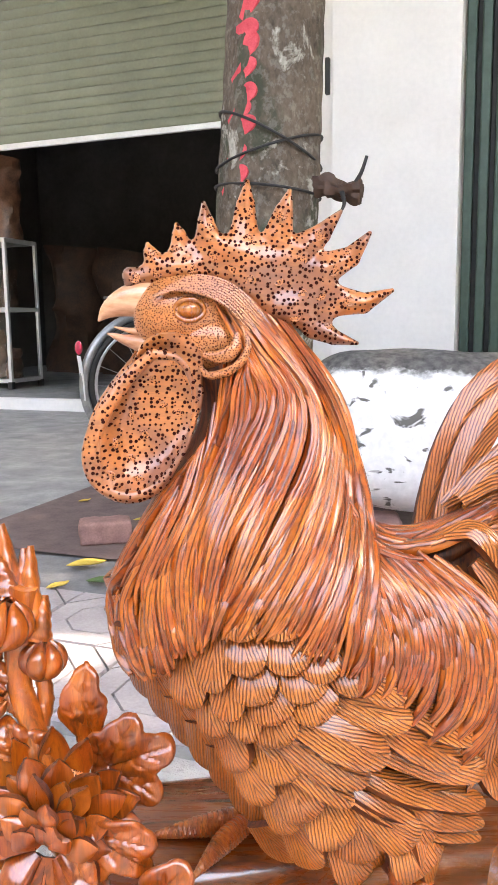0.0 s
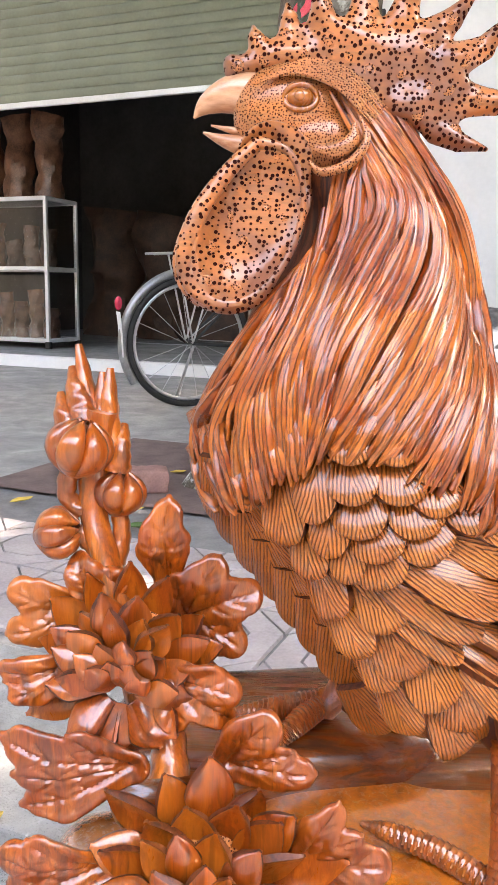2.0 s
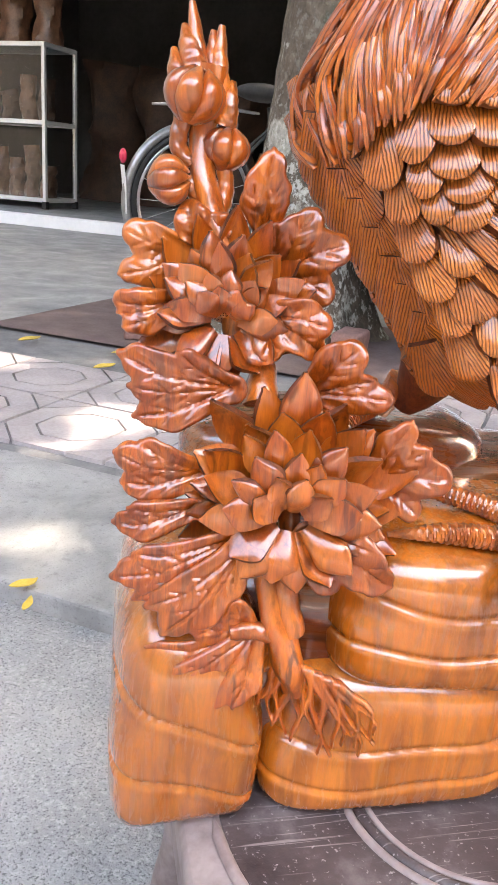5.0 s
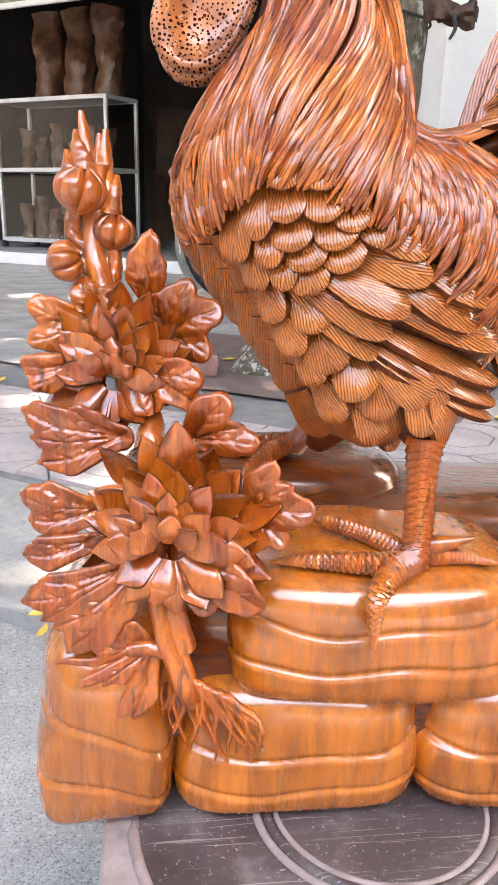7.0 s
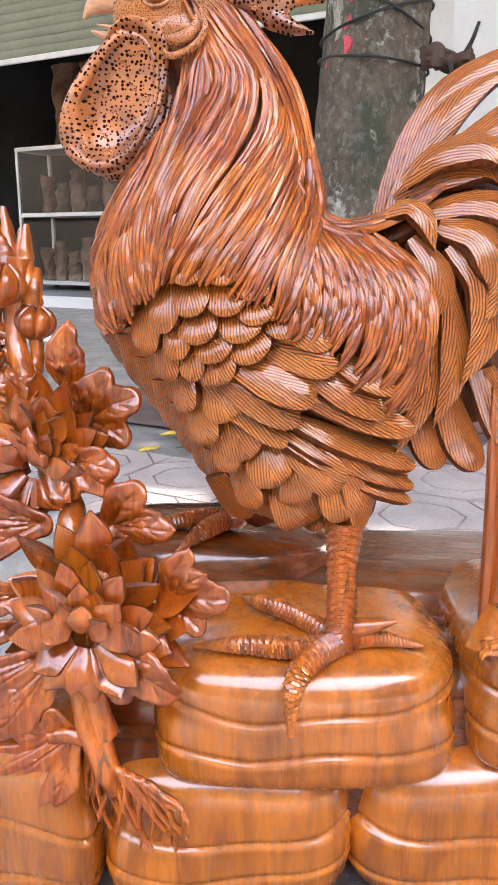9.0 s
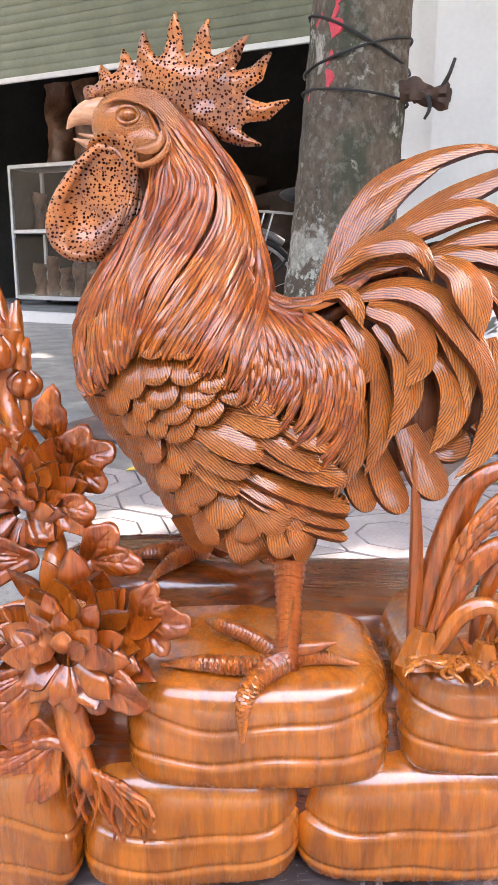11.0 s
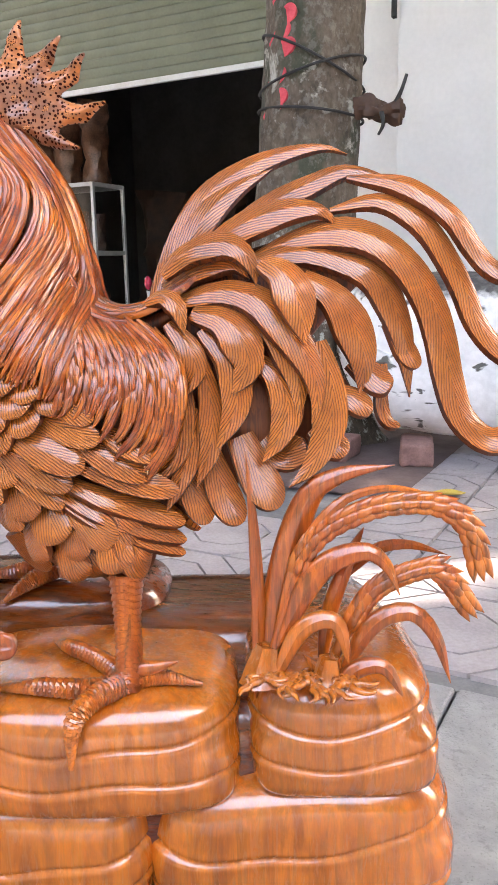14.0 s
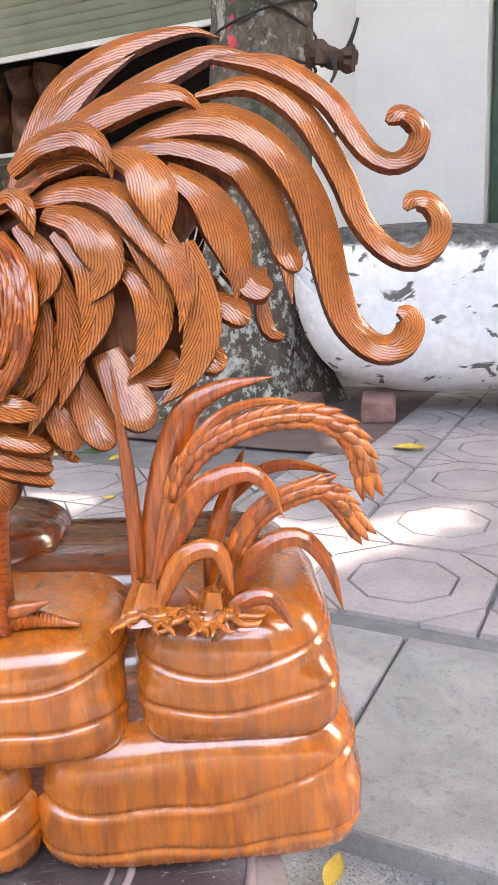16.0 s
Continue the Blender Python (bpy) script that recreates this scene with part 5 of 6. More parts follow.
for side in (0.004, 0.016, 0.027):
    for k in range(10):
        i = min(47, int(48 * (k + 0.5 * (side > 0.01)) / 10) + 3)
        tip, along = KEEL[i], unit(KEEL[min(48, i + 2)] - KEEL[max(0, i - 2)])
        inward = np.array((-along[1], along[0])) * (0.55 * side)
        P = [(tip[0] + inward[0] * (1.3 - 0.3 * v) - along[0] * 0.030 * (1 - v) - along[1] * -0.005 * (1 - v), YC - side - 0.001 - 0.004 * v, tip[1] + inward[1] * (1.3 - 0.3 * v) - along[1] * 0.030 * (1 - v) + along[0] * 0.005 * (1 - v)) for v in (0.0, 0.4, 0.75, 1.0)]
        plume("breast_feather", P, 0.0175, (along[1] * 0.8, -0.35 - 22 * side, -along[0] * 0.8), p_scale, crown=0.14, thick=0.0032)
# its rim: feathers laid on the flank, whose tips lift off the edge
for k in range(9):
    i = 8 + int(3.9 * k)
    tip, along = KEEL[i], unit(KEEL[min(48, i + 2)] - KEEL[max(0, i - 2)])
    out = np.array((along[1], -along[0]))
    aim = unit(0.88 * along + 0.42 * out)
    P = [(tip[0] - 0.034 * (1 - v) * aim[0] + 0.001 * out[0], YC - 0.030 + 0.012 * v, tip[1] - 0.034 * (1 - v) * aim[1] + 0.001 * out[1]) for v in (0.0, 0.4, 0.75, 1.0)]
    plume("breast_feather", P, 0.0205, (out[0] * 0.45, -1, out[1] * 0.45), p_scale, crown=0.14, thick=0.0036)
for row in THIGH_FEATHER:
    shingle("thigh_feather", *row, -0.0010, 0.0065, 1.15)
for k, row in enumerate(COVERT):
    high = (0.0105, 0.0100, 0.0090, 0.0080, 0.0065, 0.0050, 0.0038, 0.0026, 0.0088)[k]
    shingle("wing_feather", *row, -0.0005 if k < 3 else 0.0010, high, 1.22, p_feather, 20, deepest=(0.347, 0.364), proud=0.75, rib=0.0005, crown=0.12)
for k, row in enumerate(reversed(SHOULDER)):
    shingle("shoulder_feather", *row, -0.0085 + 0.00008 * k, 0.0105 + 0.00010 * k, 1.06, proud=0.15)
saddle_flow = Flow(SADDLE)
for tier in range(6):
    a0 = 0.56 * (5 - tier) / 5 - 0.04
    for k in range(17):
        g0 = 5.3 * (k + rng.uniform(0.1, 0.9)) / 17
        strand(saddle_flow, g0, max(-0.05, a0 + rng.uniform(-0.06, 0.06)), rng.uniform(0.38, 0.52), rng.uniform(0.0048, 0.0078) * (0.75 + 0.08 * g0), 0.0004, 0.0100, p_blade, 0.6, drift=rng.uniform(-0.1, 0.3), tilt=0.5, deepest=0.370, wav=0.04)
part("hackle", HAIR, WOOD_STRAND, rooster, "long grooved hackle strands of neck and saddle")["kind"] = "stuff"

# ---- tail: breadth, depth at root and tip, quill from root to tip ----
TAIL_TOP = [
    (0.0167, 0.4, 0.445, (0.086, 0.570), (0.094, 0.597), (0.106, 0.627), (0.124, 0.653), (0.149, 0.67), (0.172, 0.679), (0.196, 0.683), (0.212, 0.679)),
    (0.0167, 0.39, 0.425, (0.094, 0.580), (0.105, 0.606), (0.121, 0.635), (0.14, 0.655), (0.165, 0.669)),
    (0.016, 0.395, 0.42, (0.098, 0.597), (0.121, 0.615), (0.145, 0.632), (0.169, 0.647), (0.192, 0.658), (0.211, 0.665), (0.231, 0.662), (0.242, 0.656)),
    (0.019, 0.385, 0.398, (0.114, 0.606), (0.143, 0.628), (0.168, 0.639), (0.19, 0.642), (0.202, 0.637), (0.207, 0.628)),
    (0.0175, 0.378, 0.372, (0.102, 0.604), (0.117, 0.616), (0.137, 0.622), (0.15, 0.618), (0.158, 0.607), (0.16, 0.597)),
    (0.0129, 0.384, 0.38, (0.106, 0.597), (0.128, 0.608), (0.145, 0.61), (0.155, 0.601)),
]
TAIL_CURL = [
    (0.016, 0.405, 0.384, (0.212, 0.66), (0.241, 0.656), (0.26, 0.647), (0.276, 0.634), (0.287, 0.618), (0.297, 0.606), (0.308, 0.601), (0.318, 0.605), (0.322, 0.614), (0.318, 0.621), (0.311, 0.624), (0.304, 0.62)),
    (0.0175, 0.402, 0.392, (0.202, 0.641), (0.228, 0.646), (0.247, 0.64), (0.262, 0.627), (0.274, 0.609), (0.283, 0.592), (0.291, 0.573), (0.304, 0.557), (0.319, 0.55), (0.331, 0.558), (0.334, 0.569), (0.328, 0.579), (0.319, 0.581), (0.314, 0.576)),
]
TAIL_SICKLE = [
    (0.0251, 0.394, 0.395, (0.155, 0.614), (0.182, 0.624), (0.209, 0.628), (0.231, 0.622), (0.25, 0.606), (0.263, 0.585), (0.27, 0.564), (0.275, 0.541), (0.283, 0.517), (0.298, 0.502), (0.311, 0.502), (0.318, 0.511), (0.317, 0.519), (0.311, 0.522)),
    (0.0205, 0.388, 0.396, (0.156, 0.611), (0.183, 0.616), (0.205, 0.613), (0.228, 0.603), (0.24, 0.584), (0.248, 0.56), (0.252, 0.527)),
    (0.0236, 0.38, 0.386, (0.187, 0.602), (0.206, 0.589), (0.218, 0.569), (0.223, 0.55), (0.221, 0.53)),
]
TAIL_MID = [
    (0.0236, 0.372, 0.358, (0.163, 0.611), (0.177, 0.603), (0.185, 0.586), (0.189, 0.564)),
    (0.0213, 0.378, 0.358, (0.112, 0.588), (0.139, 0.594), (0.162, 0.588), (0.18, 0.569), (0.193, 0.548), (0.196, 0.532), (0.193, 0.517)),
    (0.0236, 0.37, 0.358, (0.121, 0.582), (0.14, 0.578), (0.151, 0.566), (0.155, 0.55), (0.146, 0.534)),
    (0.0167, 0.376, 0.368, (0.154, 0.584), (0.173, 0.564), (0.184, 0.542), (0.185, 0.518)),
    (0.019, 0.374, 0.364, (0.156, 0.555), (0.17, 0.545), (0.178, 0.526), (0.173, 0.507), (0.163, 0.492)),
    (0.019, 0.376, 0.362, (0.197, 0.564), (0.204, 0.538), (0.203, 0.513), (0.193, 0.491), (0.179, 0.477)),
]
TAIL_LOW = [
    (0.0182, 0.368, 0.357, (0.127, 0.572), (0.144, 0.553), (0.148, 0.528), (0.136, 0.5)),
    (0.0152, 0.368, 0.358, (0.126, 0.556), (0.132, 0.527), (0.132, 0.502), (0.123, 0.477)),
    (0.0114, 0.37, 0.358, (0.093, 0.588), (0.105, 0.592), (0.114, 0.585), (0.119, 0.57)),
    (0.0152, 0.366, 0.356, (0.107, 0.576), (0.119, 0.563), (0.124, 0.548), (0.119, 0.534)),
    (0.0129, 0.366, 0.354, (0.097, 0.573), (0.106, 0.557), (0.107, 0.538), (0.099, 0.523)),
    (0.0129, 0.368, 0.354, (0.117, 0.54), (0.116, 0.518), (0.108, 0.492), (0.092, 0.48)),
    (0.0137, 0.368, 0.356, (0.124, 0.524), (0.12, 0.501), (0.113, 0.482), (0.104, 0.462)),
]
TAIL_UNDER = [
    (0.0198, 0.372, 0.364, (0.109, 0.489), (0.12, 0.469), (0.128, 0.452)),
    (0.022, 0.374, 0.362, (0.128, 0.496), (0.139, 0.469), (0.149, 0.453)),
    (0.0258, 0.374, 0.36, (0.148, 0.506), (0.16, 0.483), (0.172, 0.464)),
    (0.0175, 0.386, 0.382, (0.2, 0.533), (0.217, 0.528), (0.228, 0.519)),
    (0.019, 0.38, 0.376, (0.193, 0.511), (0.203, 0.503), (0.214, 0.495)),
    (0.0205, 0.392, 0.388, (0.217, 0.552), (0.232, 0.539), (0.241, 0.536)),
    (0.0152, 0.398, 0.394, (0.24, 0.574), (0.25, 0.555), (0.257, 0.546)),
    (0.0091, 0.396, 0.4, (0.235, 0.548), (0.235, 0.524), (0.239, 0.512), (0.247, 0.508)),
    (0.0228, 0.38, 0.376, (0.163, 0.504), (0.174, 0.494), (0.188, 0.502)),
]


def tail(rows, prof, wide=1.08, n=22, crown=0.12, rib=0.0008):
    for w, y0, y1, *pts in rows:
        P = [(x, y0 + (y1 - y0) * k / (len(pts) - 1), z) for k, (x, z) in enumerate(pts)]
        plume("tail_feather", P, w * wide, (0.25, -1, 0.75), prof, False, n, crown=crown, thick=0.0050, rib=rib)


def p_tail(v):
    """A blade that widens quickly and ends in a point."""
    return (0.40 + 0.60 * np.minimum(1, v * 2.2) ** 0.8) * np.clip(1 - np.clip((v - 0.50) / 0.50, 0, 1) ** 1.55, 0.03, 1)


tail(TAIL_TOP, p_tail)
tail(TAIL_CURL, p_curl, 1.0, 48, 0.14, 0.0006)
tail(TAIL_SICKLE[:1], p_curl, 1.0, 48, 0.14)
tail(TAIL_SICKLE[1:], p_tail)
tail(TAIL_MID, p_tail)
tail(TAIL_LOW, p_tail)
tail(TAIL_UNDER, p_scale, 0.95)

# ---- head ----
HEAD = Geo()
blob(HEAD, (-0.029, YC, 0.694), (0.027, 0.0185, 0.021), 32, 24)
blob(HEAD, (-0.018, YC - 0.006, 0.681), (0.019, 0.0135, 0.014), 24, 16)
blob(HEAD, (-0.041, YC, 0.692), (0.015, 0.0125, 0.013), 24, 16)
for k in range(9):
    f = k / 8
    P = [(-0.047 + 0.006 * f, YC - 0.0165, 0.7015 + 0.004 * f), (-0.031 + 0.006 * f, YC - 0.0188 + 0.005 * f, 0.7055 + 0.0065 * f), (-0.013 + 0.006 * f, YC - 0.0200 + 0.006 * f, 0.7000 + 0.0075 * f), (0.001 + 0.007 * f, YC - 0.022 + 0.005 * f, 0.686 + 0.007 * f)]
    g = Geo()
    tube(g, P, [0.0002, 0.0008, 0.0008, 0.0003], 6, 18)
    part("brow_line", g, WOOD_FACE, rooster)
part("head", HEAD, WOOD_FACE, rooster, "stippled pale carved face")
for name, pts, radii, flat in (("upper_beak", [(-0.041, 0.699), (-0.052, 0.7018), (-0.0610, 0.7006), (-0.0685, 0.6968), (-0.0732, 0.6918)], [0.0112, 0.0094, 0.0070, 0.0040, 0.0004], 0.72), ("lower_beak", [(-0.036, 0.681), (-0.048, 0.6805), (-0.059, 0.6825), (-0.0690, 0.6860)], [0.0080, 0.0054, 0.0030, 0.0005], 1.1), ("tongue", [(-0.044, 0.6862), (-0.055, 0.6868), (-0.0655, 0.6890)], [0.0035, 0.0018, 0.0004], 1.4)):
    g = Geo()
    tube(g, [(x, YC, z) for x, z in pts], radii, 20, 28, flat=flat)
    part(name, g, WOOD_BEAK, rooster)
EYE_AT = (-0.0275, YC - 0.0178, 0.6965)
g = Geo()
blob(g, EYE_AT, (0.0056, 0.0042, 0.0040), 18, 12)
blob(g, (EYE_AT[0] - 0.0004, EYE_AT[1] - 0.0036, EYE_AT[2]), (0.0022, 0.0012, 0.0021), 12, 8)
eye = part("eye", g, WOOD, rooster, "polished round eye")
for rx, rz, rad, dy, mat in ((0.0068, 0.0048, 0.0013, 0.0, WOOD), (0.0092, 0.0066, 0.0007, 0.0022, WOOD_FACE)):
    g = Geo()
    tube(g, [(EYE_AT[0] + rx * math.cos(a), EYE_AT[1] + dy + 0.001 * math.cos(2 * a), EYE_AT[2] + rz * math.sin(a)) for a in np.linspace(0, 2 * math.pi, 17)], [rad] * 17, 8, 40)
    part("eyelid", g, mat, rooster)
for pts, radii, flat in (([(-0.0035, 0.3655, 0.689), (-0.0005, 0.363, 0.679), (-0.007, 0.362, 0.670), (-0.018, 0.363, 0.6665), (-0.0235, 0.365, 0.671)], [0.0006, 0.0016, 0.0020, 0.0019, 0.0008], 1.0), ([(-0.0055, 0.3655, 0.686), (-0.0065, 0.364, 0.679), (-0.013, 0.3635, 0.675), (-0.021, 0.365, 0.676)], [0.001, 0.0030, 0.0034, 0.0014], 0.6)):
    g = Geo()
    tube(g, pts, radii, 12, 24, flat=flat)
    part("ear_lobe", g, WOOD_FACE, rooster)

# comb: a thick wavy plate with ten spikes
CY = YC - 0.001
SPIKES = [
    (-0.055, 0.712, -0.057, 0.714, -0.058, 0.716, 0.004),
    (-0.044, 0.718, -0.047, 0.724, -0.048, 0.728, 0.0043),
    (-0.032, 0.724, -0.033, 0.732, -0.034, 0.737, 0.0046),
    (-0.019, 0.729, -0.02, 0.738, -0.021, 0.747, 0.0051),
    (-0.002, 0.731, -0.001, 0.746, 0.0, 0.756, 0.0057),
    (0.014, 0.73, 0.017, 0.742, 0.02, 0.752, 0.0059),
    (0.026, 0.725, 0.035, 0.732, 0.044, 0.742, 0.0062),
    (0.035, 0.715, 0.049, 0.721, 0.058, 0.732, 0.0065),
    (0.038, 0.701, 0.055, 0.699, 0.069, 0.705, 0.0065),
    (0.032, 0.688, 0.041, 0.683, 0.052, 0.68, 0.0049),
]
CROWN = [(-0.055, 0.711, 0.0046), (-0.046, 0.714, 0.0059), (-0.032, 0.718, 0.0081), (-0.016, 0.722, 0.0103), (0.0, 0.717, 0.0151), (0.016, 0.709, 0.0178), (0.029, 0.701, 0.0146)]
limbs = [[(x0, z0, r * 1.25), (x1, z1, r * 0.78), (x2, z2, 0.0010)] for x0, z0, x1, z1, x2, z2, r in SPIKES] + [CROWN]
g = Geo()
comb_front = plate(g, limbs, CY, 0.0066, soft=0.0040, step=0.0009, rim=0.012, bow=lambda x, z: 0.0012 * np.sin(x * 190 + 2 * np.sin(z * 130)) + 0.0010 * np.sin(z * 240 + x * 90))
comb = part("comb", g, WOOD_DRILLED, rooster, "drilled comb with ten spikes and ringed studs")
# wattles: hollow drops with a thick rolled rim
WATTLE = [(-0.037, 0.671, 0.0157), (-0.041, 0.658, 0.0194), (-0.048, 0.643, 0.0216), (-0.055, 0.63, 0.0211)]
AXIS = unit(np.array((WATTLE[-1][0] - WATTLE[0][0], WATTLE[-1][1] - WATTLE[0][1])))


def hollow(x, z):
    """How far the middle of the wattle is scooped out."""
    dx, dz = x + 0.0425, z - 0.651
    p, q = dx * AXIS[0] + dz * AXIS[1], dx * AXIS[1] - dz * AXIS[0]
    scoop = np.clip(1.25 - (p / 0.036) ** 2 - (q / 0.0185) ** 2, 0, 1)
    return 0.0120 * (1 - (1 - scoop) ** 2) + 0.10 * (z - 0.645) + 0.12 * (x + 0.045)


for wy, wx in ((0.3600, 0.0), (0.4060, -0.0075)):
    g = Geo()
    drop = plate(g, [[(x + wx, z, r) for x, z, r in WATTLE]], wy - 0.001, 0.0052, soft=0.003, step=0.0009, rim=0.0062, bow=lambda x, z, o=wx: hollow(x - o, z))
    wattle = part("wattle", g, WOOD_DRILLED, rooster, "hollow drilled wattle with a rolled rim")
    wattle_front = drop if wx == 0 else wattle_front
    edge = [(-0.044, 0.677), (-0.032, 0.674), (-0.0255, 0.660), (-0.0275, 0.641), (-0.038, 0.622), (-0.053, 0.613), (-0.067, 0.6175), (-0.0725, 0.630), (-0.068, 0.647), (-0.056, 0.665), (-0.044, 0.677)]
    g = Geo()
    tube(g, [(x + wx, wy - 0.003 + hollow(-0.075, 0.645) * 0.2 + 0.10 * (z - 0.645) + 0.12 * (x + 0.045), z) for x, z in edge], [0.0026, 0.0016, 0.0013, 0.0014, 0.0018, 0.0024, 0.0032, 0.0038, 0.0038, 0.0032, 0.0026], 14, 80)
    part("wattle_rim", g, WOOD_DRILLED, rooster)
# ringed studs on comb and wattle
STUDS = [(-0.054, 0.712), (-0.045, 0.722), (-0.043, 0.714), (-0.034, 0.724), (-0.027, 0.716), (-0.016, 0.722), (-0.018, 0.735), (-0.007, 0.716), (0.0, 0.729), (0.001, 0.710), (0.000, 0.742), (0.016, 0.740), (0.009, 0.726), (0.014, 0.710), (0.026, 0.703), (0.034, 0.703), (0.022, 0.693), (0.038, 0.687), (0.048, 0.700), (0.040, 0.714), (0.048, 0.722), (0.025, 0.719), (0.034, 0.731)]
DROPS = [(-0.037, 0.673), (-0.046, 0.664), (-0.030, 0.664), (-0.034, 0.648), (-0.041, 0.652), (-0.056, 0.649), (-0.050, 0.639), (-0.063, 0.636), (-0.056, 0.628), (-0.064, 0.622), (-0.052, 0.619)]
for places, front, host in ((STUDS, comb_front, comb), (DROPS, wattle_front, wattle)):
    for x, z in places:
        y = front(x, z) + 0.0004
        g = Geo()
        tube(g, [(x + 0.0022 * math.cos(a), y, z + 0.0022 * math.sin(a)) for a in np.linspace(0, 2 * math.pi, 13)], [0.00050] * 13, 6, 24)
        blob(g, (x, y, z), (0.0018, 0.0005, 0.0018), 10, 6)
        part("stud", g, WOOD_FACE, rooster)

# ---- legs ----
def scutes(v, a):
    return 1 + 0.15 * (np.mod(v * 17 - 1.3 * np.abs(np.sin(a)), 1.0) - 0.5) + 0.05 * np.cos(2 * a)


def toe_rings(v, a):
    return 1 + 0.22 * (np.mod(v * 22 + 1.1 * np.abs(np.sin(a)), 1.0) - 0.5)


def leg(pts, radii, toes):
    g = Geo()
    tube(g, pts, radii, 28, 150, bump=scutes)
    shank = part("leg", g, WOOD_UP, rooster, "scaled shank with split plates")
    for P, r in toes:
        g = Geo()
        tube(g, P, [r, r * 0.95, r * 0.8, r * 0.35][: len(P) - 1] + [r * 0.2], 18, 200, bump=toe_rings)
        part("toe", g, WOOD_UP, rooster)
    return shank


leg([(0.077, 0.354, 0.424), (0.0765, 0.353, 0.395), (0.077, 0.351, 0.365), (0.075, 0.349, 0.347)], [0.0115, 0.0090, 0.0088, 0.0105], [
    (((0.074, 0.347, 0.349), (0.050, 0.335, 0.352), (0.022, 0.333, 0.353), (-0.006, 0.333, 0.350)), 0.0066),
    (((0.074, 0.346, 0.350), (0.062, 0.322, 0.353), (0.054, 0.308, 0.344), (0.053, 0.3015, 0.318)), 0.0074),
    (((0.074, 0.350, 0.352), (0.050, 0.368, 0.356), (0.028, 0.378, 0.358), (0.014, 0.386, 0.357)), 0.0062),
    (((0.077, 0.350, 0.349), (0.095, 0.352, 0.353), (0.124, 0.352, 0.350)), 0.0056)])
leg([(0.010, 0.442, 0.405), (0.004, 0.446, 0.394), (-0.002, 0.450, 0.386)], [0.010, 0.008, 0.009], [
    (((-0.002, 0.450, 0.388), (-0.030, 0.444, 0.386), (-0.066, 0.442, 0.380)), 0.0070),
    (((-0.002, 0.450, 0.388), (-0.020, 0.430, 0.383), (-0.036, 0.416, 0.372)), 0.0066)])
g = Geo()
tube(g, [(0.078, 0.352, 0.358), (0.092, 0.350, 0.361), (0.109, 0.349, 0.366)], [0.0065, 0.005, 0.0006], 12, 16)
part("spur", g, WOOD_UP, rooster)
part("far_plumage", FAR, WOOD_FEATHER, rooster, "feathers of the far side")["kind"] = "stuff"

# ---- carved plants ----
RICE_BLADE = [
    (0.020, 0.006, (0.161, 0.332), (0.171, 0.4), (0.188, 0.465), (0.209, 0.484), (0.242, 0.491)),
    (0.008, 0.000, (0.157, 0.337), (0.159, 0.402), (0.157, 0.454), (0.153, 0.50)),
    (0.007, -0.006, (0.169, 0.37), (0.183, 0.429), (0.207, 0.468), (0.238, 0.48), (0.269, 0.475)),
    (0.014, -0.008, (0.172, 0.378), (0.196, 0.426), (0.222, 0.441), (0.237, 0.434), (0.246, 0.414)),
    (0.011, -0.012, (0.172, 0.362), (0.188, 0.392), (0.208, 0.397), (0.216, 0.37)),
    (0.007, 0.010, (0.209, 0.413), (0.23, 0.435), (0.251, 0.44), (0.275, 0.434)),
    (0.011, -0.004, (0.208, 0.351), (0.229, 0.391), (0.252, 0.402), (0.268, 0.387), (0.278, 0.356)),
    (0.010, -0.012, (0.204, 0.343), (0.219, 0.365), (0.237, 0.369), (0.249, 0.35)),
    (0.007, -0.008, (0.197, 0.339), (0.198, 0.36), (0.187, 0.374)),
    (0.007, -0.010, (0.202, 0.34), (0.207, 0.362), (0.205, 0.377)),
    (0.010, 0.006, (0.199, 0.361), (0.204, 0.397), (0.217, 0.435), (0.224, 0.451)),
]
RICE_EAR = [
    (0.014, -0.004, (0.169, 0.372), (0.188, 0.436), (0.219, 0.463), (0.257, 0.471), (0.281, 0.46), (0.292, 0.433)),
    (0.013, 0.002, (0.201, 0.355), (0.226, 0.407), (0.256, 0.427), (0.271, 0.424), (0.285, 0.408)),
]


